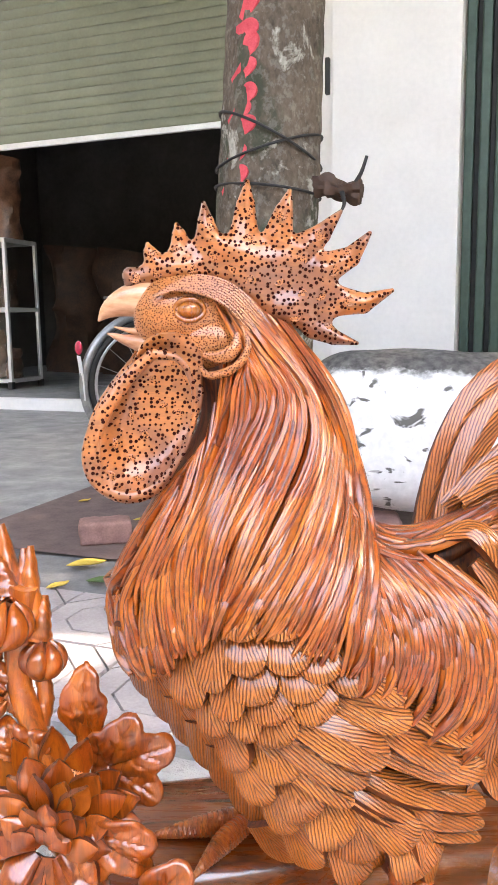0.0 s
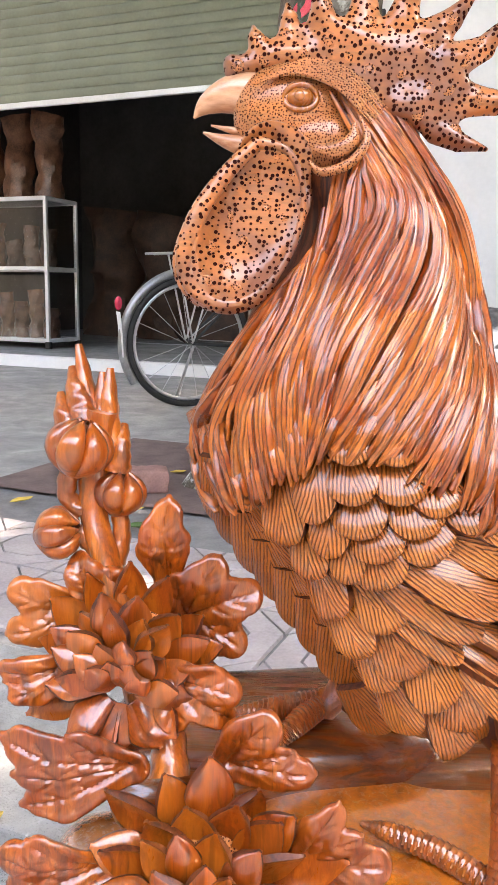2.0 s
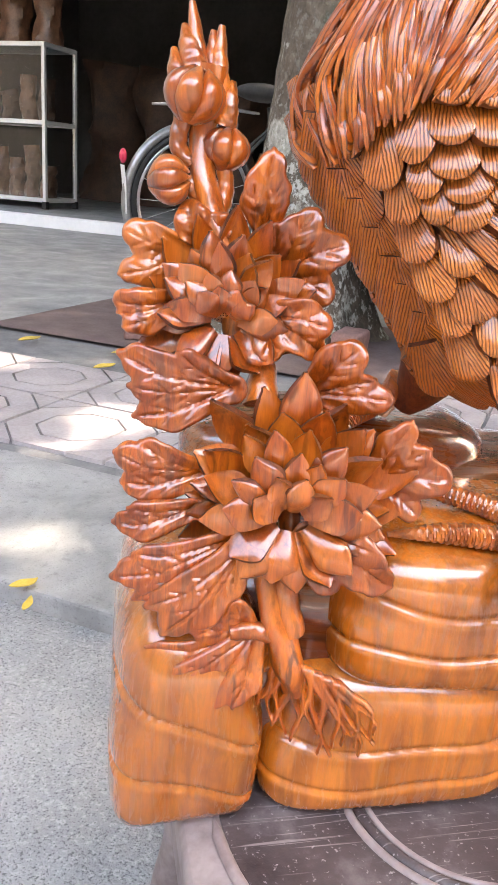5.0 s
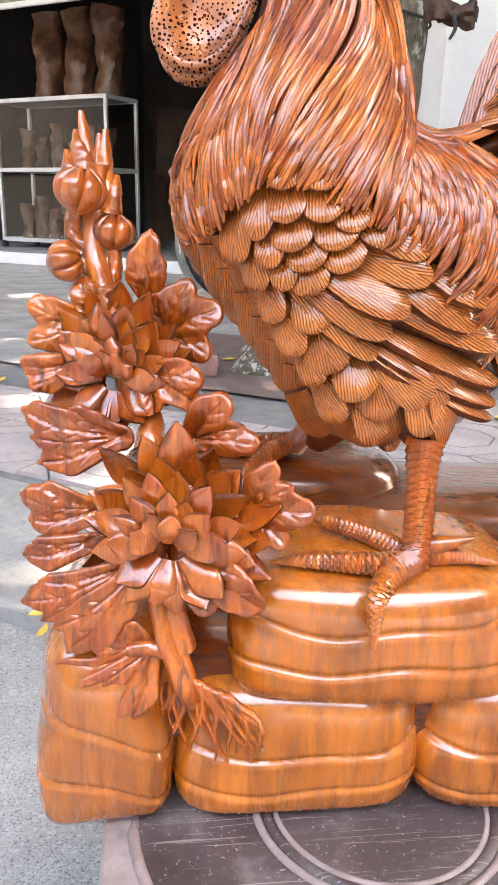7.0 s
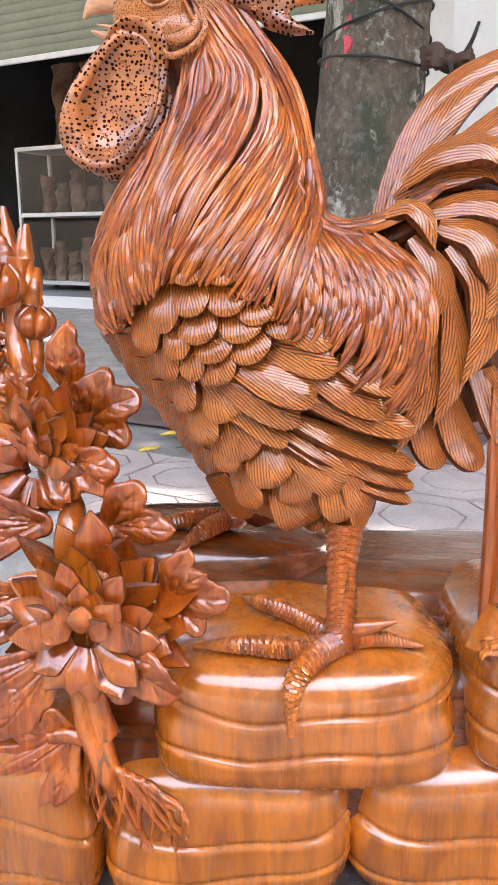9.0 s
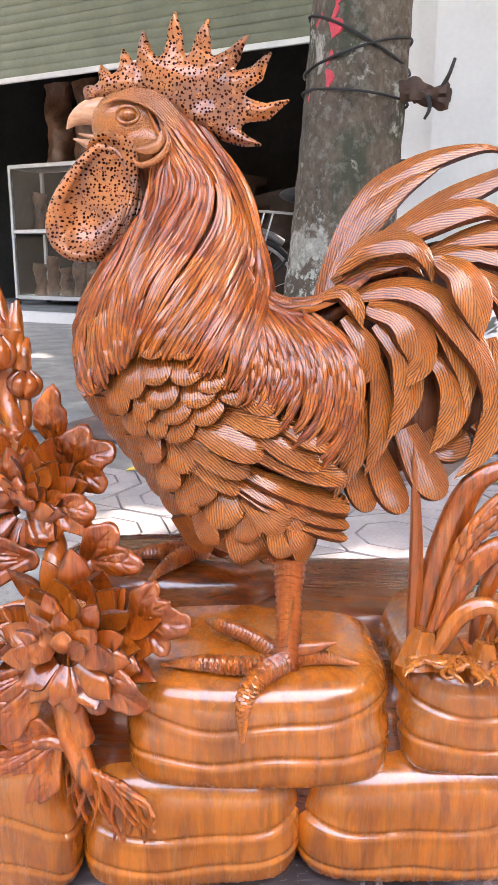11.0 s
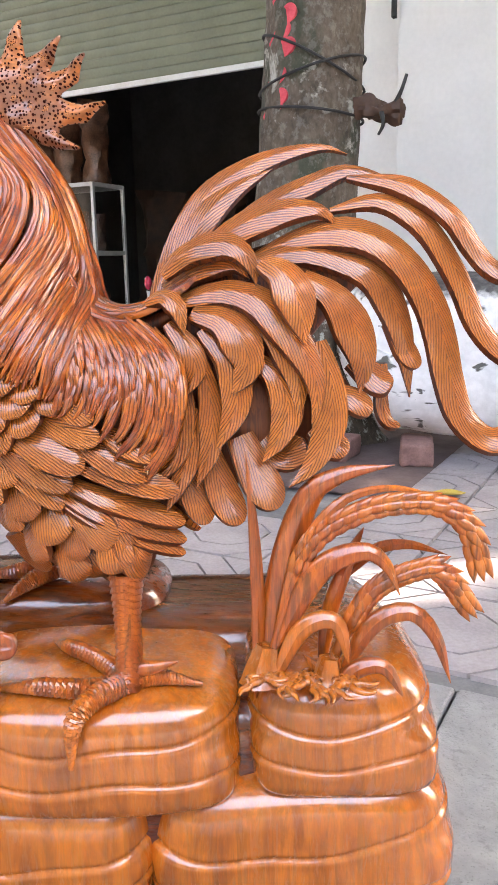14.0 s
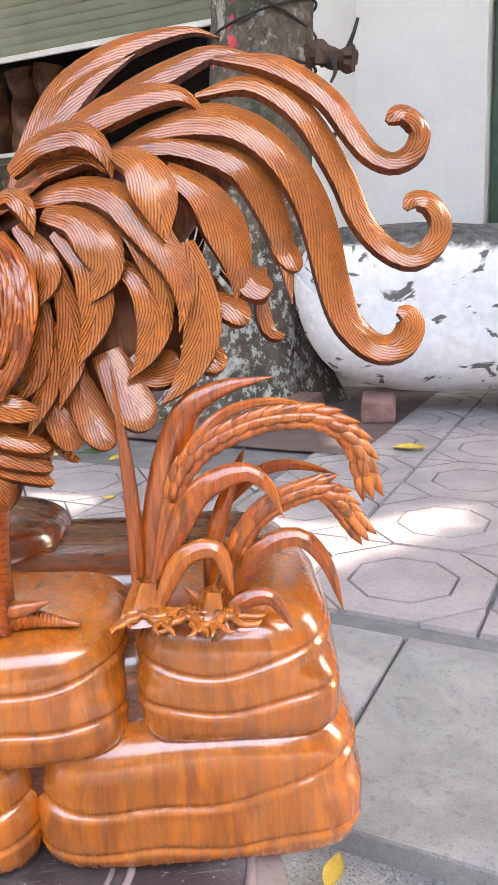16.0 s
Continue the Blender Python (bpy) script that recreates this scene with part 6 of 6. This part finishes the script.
def rice_plant():
    plant = new("rice_plant")
    plant["label"] = "carved rice plant with arching blades and grain ears"
    plant.empty_display_size = 0.03
    under(plant, carving)
    for w, dy, *pts in RICE_BLADE:
        g = Geo()
        ribbon(g, [(x, 0.36 + dy, z) for x, z in pts], w * 1.05, (0.15, -1, 0.35), p_sickle if len(pts) > 4 or w < 0.0095 else p_strand, crown=0.35, thick=0.005, rib=0.0008, n=22, m=9)
        part("blade", g, WOOD_UP, plant)
    for w, dy, *pts in RICE_EAR:
        g = Geo()
        P = [(x, 0.36 + dy, z) for x, z in pts]
        tube(g, P, [0.0035, 0.0042, 0.0045, 0.0045, 0.004, 0.001][: len(P) - 1] + [0.001], 10, 30)
        C, _ = curve_points(P, 46)
        T = unit(np.gradient(C, axis=0))
        for i in range(12, 46, 2):
            for s in (-1, 0, 1):
                side = np.cross(T[i], (0, -1, 0))
                a = C[i] + side * s * w * 0.20 + np.array((0, -0.0030 + 0.0016 * abs(s), 0))
                b = a + T[i] * 0.0185 + side * s * w * 0.20
                ribbon(g, [a, (a + b) / 2 + np.array((0, -0.0016, 0)), b], 0.0072, (0.25 * s, -1, 0.25), p_hackle, 0.6, 0.0020, n=8, m=5)
        part("ear", g, WOOD_UP, plant)
    for k in range(20):
        r = random.Random(k)
        x = 0.160 + 0.058 * k / 19
        g = Geo()
        P, turn = [], r.uniform(-1.0, 1.0)
        px, py = x, 0.347
        for i in range(8):
            zz = 0.3615 if py > 0.33 else 0.332 + math.sqrt(max(0.0, 0.0295**2 - (0.33 - py) ** 2))
            P.append((px, py, zz))
            px, py = px + 0.0042 * math.sin(turn), py - 0.0046 * math.cos(turn)
            turn += r.choice((-1, 1)) * r.uniform(0.3, 1.0)
        tube(g, P, [0.0028, 0.0026, 0.0024, 0.0022, 0.0020, 0.0018, 0.0014, 0.0006], 8, 28)
        part("root", g, WOOD, plant)
    g = Geo()
    tube(g, [(0.164, 0.352, 0.352), (0.164, 0.354, 0.362), (0.166, 0.356, 0.376)], [0.015, 0.011, 0.007], 16, 16, bump=lambda v, a: 1 + 0.14 * np.sin(5 * a))
    tube(g, [(0.203, 0.350, 0.352), (0.203, 0.351, 0.360), (0.204, 0.352, 0.372)], [0.014, 0.010, 0.006], 16, 12, bump=lambda v, a: 1 + 0.14 * np.sin(5 * a + 1))
    part("root_stock", g, WOOD, plant)
    return plant


rice_plant()


# ---- chrysanthemums: spoon-shaped petals in rings that close over a drilled heart ----
def p_spoon(v):
    return (0.40 + 0.60 * np.minimum(1, v * 1.7) ** 1.1) * np.clip(1 - np.clip((v - 0.52) / 0.48, 0, 1) ** 2.0, 0.10, 1)


def flower(at, size, y, seed):
    """A bowl of petals seen from its side: fans of convex spoons, short in front, tall behind, over a skirt of hanging petals."""
    core = Geo()
    blob(core, (at[0], y + 0.55 * size, at[1] + 0.0 * size), (size * 0.62, size * 0.38, size * 0.60), 24, 16)
    fl = part("chrysanthemum", core, WOOD_FACE, carving, "carved chrysanthemum bloom with closing spoon-shaped petals")
    rnd = random.Random(seed)
    bx, bz = at[0], at[1] - 0.45 * size
    # count, tip radius, depth, breadth, first and last angle from the upright, bulge
    for count, r, deep, wide, a0, a1, bulge in ((11, 1.46, 0.52, 0.42, -122, 122, 0.08), (10, 1.26, 0.34, 0.40, -114, 114, 0.12), (8, 1.04, 0.14, 0.38, -104, 104, 0.18), (7, 0.82, -0.04, 0.35, -92, 92, 0.20), (4, 0.56, -0.18, 0.32, -66, 66, 0.20), (6, 0.92, -0.04, 0.46, 116, 244, 0.08)):
        for k in range(count):
            a = radians(a0 + (a1 - a0) * (k + 0.5 + rnd.uniform(-0.25, 0.25)) / count)
            c, q = math.sin(a), math.cos(a)
            f = r * size * rnd.uniform(0.90, 1.10)
            P = [(bx + v * f * c + rnd.uniform(-1, 1) * 0.01 * size, y + (deep + 0.16 * (1 - v) - bulge * math.sin(math.pi * min(1.0, v * 1.05)) - 0.20 * v * v) * size, bz + v * f * q * (0.96 + 0.10 * (q > 0))) for v in (0.25, 0.55, 0.82, 1.0)]
            g = Geo()
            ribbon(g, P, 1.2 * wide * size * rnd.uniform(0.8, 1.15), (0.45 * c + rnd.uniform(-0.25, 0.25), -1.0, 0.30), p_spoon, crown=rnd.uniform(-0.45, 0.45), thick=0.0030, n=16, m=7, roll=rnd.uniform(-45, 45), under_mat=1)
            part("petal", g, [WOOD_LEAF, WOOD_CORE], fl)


flower((-0.058, 0.388), 0.039, 0.300, 3)
flower((-0.095, 0.467), 0.031, 0.333, 8)
UPPER_LEAVES = [
    (0.356, (-0.08, 0.492), [(-0.079, 0.532, 0.015), (-0.088, 0.518, 0.0116), (-0.073, 0.519, 0.0116)]),
    (0.356, (-0.072, 0.475), [(-0.039, 0.491, 0.0177), (-0.056, 0.506, 0.015), (-0.046, 0.465, 0.0163), (-0.075, 0.498, 0.0116)]),
    (0.334, (-0.079, 0.457), [(-0.045, 0.454, 0.0156), (-0.047, 0.44, 0.0136), (-0.072, 0.437, 0.0136), (-0.062, 0.444, 0.0102)]),
    (0.35, (-0.116, 0.481), [(-0.147, 0.491, 0.0156), (-0.15, 0.469, 0.0136), (-0.137, 0.482, 0.0102)]),
    (0.352, (-0.107, 0.486), [(-0.118, 0.503, 0.015), (-0.099, 0.499, 0.0116)]),
    (0.338, (-0.118, 0.459), [(-0.15, 0.458, 0.0136), (-0.145, 0.446, 0.0122), (-0.149, 0.452, 0.0068)]),
    (0.322, (-0.09, 0.422), [(-0.145, 0.437, 0.0177), (-0.139, 0.422, 0.017), (-0.137, 0.406, 0.015), (-0.116, 0.44, 0.0116)]),
    (0.328, (-0.051, 0.421), [(-0.032, 0.447, 0.0184), (-0.013, 0.423, 0.0156), (-0.043, 0.436, 0.0122), (-0.022, 0.432, 0.0102)]),
]
LOWER_LEAVES = [
    (0.312, (-0.101, 0.382), [(-0.143, 0.392, 0.017), (-0.14, 0.376, 0.0156), (-0.131, 0.398, 0.0122)]),
    (0.306, (-0.103, 0.366), [(-0.143, 0.357, 0.0136), (-0.135, 0.367, 0.0102)]),
    (0.3, (-0.085, 0.353), [(-0.142, 0.332, 0.017), (-0.131, 0.321, 0.015), (-0.132, 0.345, 0.0102)]),
    (0.298, (-0.079, 0.35), [(-0.116, 0.304, 0.0197), (-0.125, 0.317, 0.015), (-0.092, 0.325, 0.015)]),
    (0.301, (-0.048, 0.359), [(-0.006, 0.337, 0.019), (-0.036, 0.333, 0.0156), (-0.016, 0.357, 0.0136)]),
    (0.319, (-0.019, 0.384), [(0.018, 0.389, 0.0177), (0.004, 0.369, 0.0136), (-0.004, 0.416, 0.0136), (0.006, 0.404, 0.0122)]),
    (0.297, (-0.07, 0.305), [(-0.106, 0.259, 0.0156), (-0.078, 0.266, 0.0136), (-0.113, 0.281, 0.0116)]),
    (0.299, (-0.071, 0.304), [(-0.103, 0.314, 0.0156), (-0.081, 0.325, 0.0116), (-0.125, 0.294, 0.0088)]),
]


def leaf(y, base, tips):
    """A lobed leaf: lobes that melt together at the base, with cut veins along and across them."""
    g = Geo()
    bx, bz = base
    limbs, veins, far = [], [], 0.0
    for x, z, w in tips:
        far = max(far, math.hypot(x - bx, z - bz))
        dx, dz = x - bx, z - bz
        mx, mz = bx + 0.58 * dx - 0.05 * dz, bz + 0.58 * dz + 0.05 * dx
        limbs.append([(bx, bz, 0.42 * w), (mx, mz, 0.66 * w), (bx + 0.80 * dx, bz + 0.80 * dz, 0.46 * w), (bx + 0.97 * dx, bz + 0.97 * dz, 0.10 * w)])
        veins += [(bx, bz, mx, mz, 0.0008, 0.0016), (mx, mz, x - 0.06 * dx, z - 0.06 * dz, 0.0007, 0.0014)]
        n = math.hypot(dx, dz)
        for f in (0.36, 0.60):
            for s in (-1, 1):
                px, pz = bx + f * dx - 0.04 * dz, bz + f * dz + 0.04 * dx
                veins.append((px, pz, px + (0.8 * dx - 0.62 * s * dz) / n * 0.55 * w, pz + (0.8 * dz + 0.62 * s * dx) / n * 0.55 * w, 0.0006, 0.0010))

    def bow(x, z):
        s = np.hypot(x - bx, z - bz) / far
        a = np.arctan2(z - bz, x - bx)
        return 0.006 - 0.010 * np.sin(np.clip(s, 0, 1.1) * 2.3) + 0.0018 * np.sin(a * 9 + bx * 400) * s

    plate(g, limbs, y, 0.0021, soft=0.0016, step=0.0009, rim=0.0018, veins=veins, bow=bow)
    part("leaf", g, WOOD_LEAF, carving, "carved lobed leaf with cut veins")


for row in UPPER_LEAVES + LOWER_LEAVES:
    leaf(*row)


def bud(x, z, y, r, lean):
    core = Geo()
    blob(core, (x, y, z), (r * 0.72, r * 0.72, r * 0.86), 14, 10)
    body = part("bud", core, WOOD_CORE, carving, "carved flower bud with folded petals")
    m = Matrix.Rotation(radians(lean), 3, "Y")
    for k in range(6):
        a = 2 * math.pi * k / 6 + 0.4
        pts = [m @ Vector((0.25 * r * math.cos(a), 0.25 * r * math.sin(a), -r)), m @ Vector((0.92 * r * math.cos(a), 0.92 * r * math.sin(a), -0.35 * r)), m @ Vector((0.95 * r * math.cos(a), 0.95 * r * math.sin(a), 0.35 * r)), m @ Vector((0.3 * r * math.cos(a), 0.3 * r * math.sin(a), 1.0 * r))]
        out = m @ Vector((math.cos(a), math.sin(a), 0))
        g = Geo()
        ribbon(g, [(p.x + x, p.y + y, p.z + z) for p in pts], r * 0.94, tuple(out), p_strand, crown=0.45, thick=0.003, n=14, m=7)
        part("petal", g, WOOD_LEAF, body)


bud(-0.117, 0.552, 0.354, 0.0120, 15)
bud(-0.102, 0.530, 0.364, 0.0098, 8)
bud(-0.127, 0.514, 0.354, 0.0098, 78)


def stem(pts, radii, name="stem"):
    g = Geo()
    tube(g, pts, radii, 12, 26, bump=lambda v, a: 1 + 0.10 * np.sin(3 * a + 6 * v) + 0.05 * np.sin(9 * v * 3 + a))
    part(name, g, WOOD_UP, carving)


for y, pts in ((0.378, [(-0.114, 0.548), (-0.119, 0.572), (-0.123, 0.594)]), (0.377, [(-0.117, 0.560), (-0.123, 0.575), (-0.126, 0.584)]), (0.374, [(-0.106, 0.545), (-0.108, 0.565), (-0.108, 0.584)]), (0.376, [(-0.107, 0.550), (-0.111, 0.566), (-0.112, 0.582)]), (0.370, [(-0.104, 0.540), (-0.102, 0.550), (-0.101, 0.560)]), (0.372, [(-0.120, 0.548), (-0.127, 0.562), (-0.130, 0.573)])):
    stem([(pts[0][0], 0.366, pts[0][1]), (pts[1][0], y - 0.004, pts[1][1]), (pts[2][0], y, pts[2][1])], [0.0062, 0.0050, 0.0016])
stem([(-0.110, 0.366, 0.566), (-0.113, 0.366, 0.546), (-0.114, 0.364, 0.532), (-0.113, 0.360, 0.520), (-0.108, 0.356, 0.504), (-0.100, 0.352, 0.482)], [0.007, 0.007, 0.006, 0.006, 0.0065, 0.008])
stem([(-0.122, 0.362, 0.545), (-0.125, 0.360, 0.530), (-0.118, 0.360, 0.521)], [0.0045, 0.0042, 0.0045])
stem([(-0.102, 0.364, 0.522), (-0.101, 0.362, 0.510), (-0.103, 0.358, 0.498)], [0.0042, 0.0038, 0.0042])
stem([(-0.120, 0.358, 0.514), (-0.113, 0.358, 0.508), (-0.108, 0.356, 0.500)], [0.0045, 0.0045, 0.0045])
stem([(-0.092, 0.350, 0.462), (-0.091, 0.345, 0.445), (-0.078, 0.340, 0.432), (-0.075, 0.330, 0.415)], [0.007, 0.006, 0.0065, 0.009])
stem([(-0.078, 0.345, 0.458), (-0.080, 0.342, 0.446), (-0.080, 0.340, 0.430)], [0.004, 0.0045, 0.005])
stem([(-0.070, 0.322, 0.375), (-0.069, 0.312, 0.345), (-0.061, 0.305, 0.314), (-0.052, 0.302, 0.290), (-0.047, 0.304, 0.272)], [0.008, 0.0058, 0.0075, 0.008, 0.006])
stem([(-0.058, 0.322, 0.368), (-0.056, 0.314, 0.350), (-0.057, 0.308, 0.330), (-0.052, 0.305, 0.305)], [0.006, 0.005, 0.0058, 0.008])
stem([(-0.082, 0.298, 0.307), (-0.070, 0.300, 0.308), (-0.060, 0.302, 0.304)], [0.004, 0.0045, 0.005])
strokes = []
for k in range(24):
    r = random.Random(40 + k)
    f = k / 23
    a = radians(222 + 112 * f + r.uniform(-6, 6))
    L = r.uniform(0.040, 0.060) * (1 - 0.2 * abs(f - 0.5))
    x0, z0 = -0.064 + 0.040 * f, 0.297 - 0.018 * f
    P = []
    for i in range(8):
        s = i / 7
        w = 0.0026 * math.sin(7.0 * s + k * 2.1) * (0.3 + s)
        down = a + (radians(270) - a) * 0.75 * s
        x0, z0 = (x0 + L / 8 * math.cos(down), z0 + L / 8 * math.sin(down)) if i else (x0, z0)
        P.append((x0 - w * math.sin(down), z0 + w * math.cos(down), 0.0021 * (1 - 0.55 * s)))
    strokes.append(P)
g = Geo()
plate(g, strokes, 0.3010, 0.0032, soft=0.0004, step=0.0007, rim=0.0026, bow=lambda x, z: 22 * np.maximum(0.0, -0.046 - x) ** 2)
part("root_mass", g, WOOD_UP, carving, "carved roots spreading over the rock")

# ---- pavement tiles: octagon, ring and corners ----
def octagon(a, turn=0.0):
    r = a / math.cos(math.pi / 8)
    return [(r * math.cos(math.pi / 8 + k * math.pi / 4), r * math.sin(math.pi / 8 + k * math.pi / 4)) for k in range(8)]


def slab(name, outer, inner=None, z=0.0, thick=0.012):
    bm = bmesh.new()
    if inner is None:
        top = [bm.verts.new((x, y, z)) for x, y in outer]
        low = [bm.verts.new((x * 1.02, y * 1.02, z - thick)) for x, y in outer]
        bm.faces.new(top)
        for i in range(len(top)):
            j = (i + 1) % len(top)
            bm.faces.new((top[j], top[i], low[i], low[j]))
    else:
        n = len(outer)
        o = [bm.verts.new((x, y, z)) for x, y in outer]
        i_ = [bm.verts.new((x, y, z)) for x, y in inner]
        ol = [bm.verts.new((x * 1.01, y * 1.01, z - thick)) for x, y in outer]
        il = [bm.verts.new((x * 0.99, y * 0.99, z - thick)) for x, y in inner]
        for a in range(n):
            b = (a + 1) % n
            bm.faces.new((o[a], o[b], i_[b], i_[a]))
            bm.faces.new((o[b], o[a], ol[a], ol[b]))
            bm.faces.new((i_[a], i_[b], il[b], il[a]))
    me = bpy.data.meshes.new(name)
    bm.to_mesh(me)
    bm.free()
    me.materials.append(PAVER)
    return me


TILE = 0.30
h = TILE / 2 - 0.004
oct_in, oct_ring = slab("tile_octagon", octagon(0.083)), slab("tile_ring", octagon(0.1440), octagon(0.0885))
cut = 0.081
corner = slab("tile_corner", [(h - cut, h), (h, h), (h, h - cut)][::-1])
pave = bpy.data.objects["pavement"]
for i in range(-9, 6):
    for j in range(0, 7):
        u, v = -0.056 + i * TILE, 1.25 + 0.01 + j * TILE
        if v > 3.15 or (v > 1.85 and u < -0.42):
            continue
        for k in range(6):
            if k == 0:
                me, turn = oct_in, 0
            elif k == 1:
                me, turn = oct_ring, 0
            else:
                me, turn = corner, 90 * (k - 2)
            ob = new(me.name.split(".")[0], me)
            ob.matrix_world = Matrix.Translation(st(u, v, 0.0)) @ Matrix.Rotation(radians(turn - STREET), 4, "Z")
            ob.parent = pave
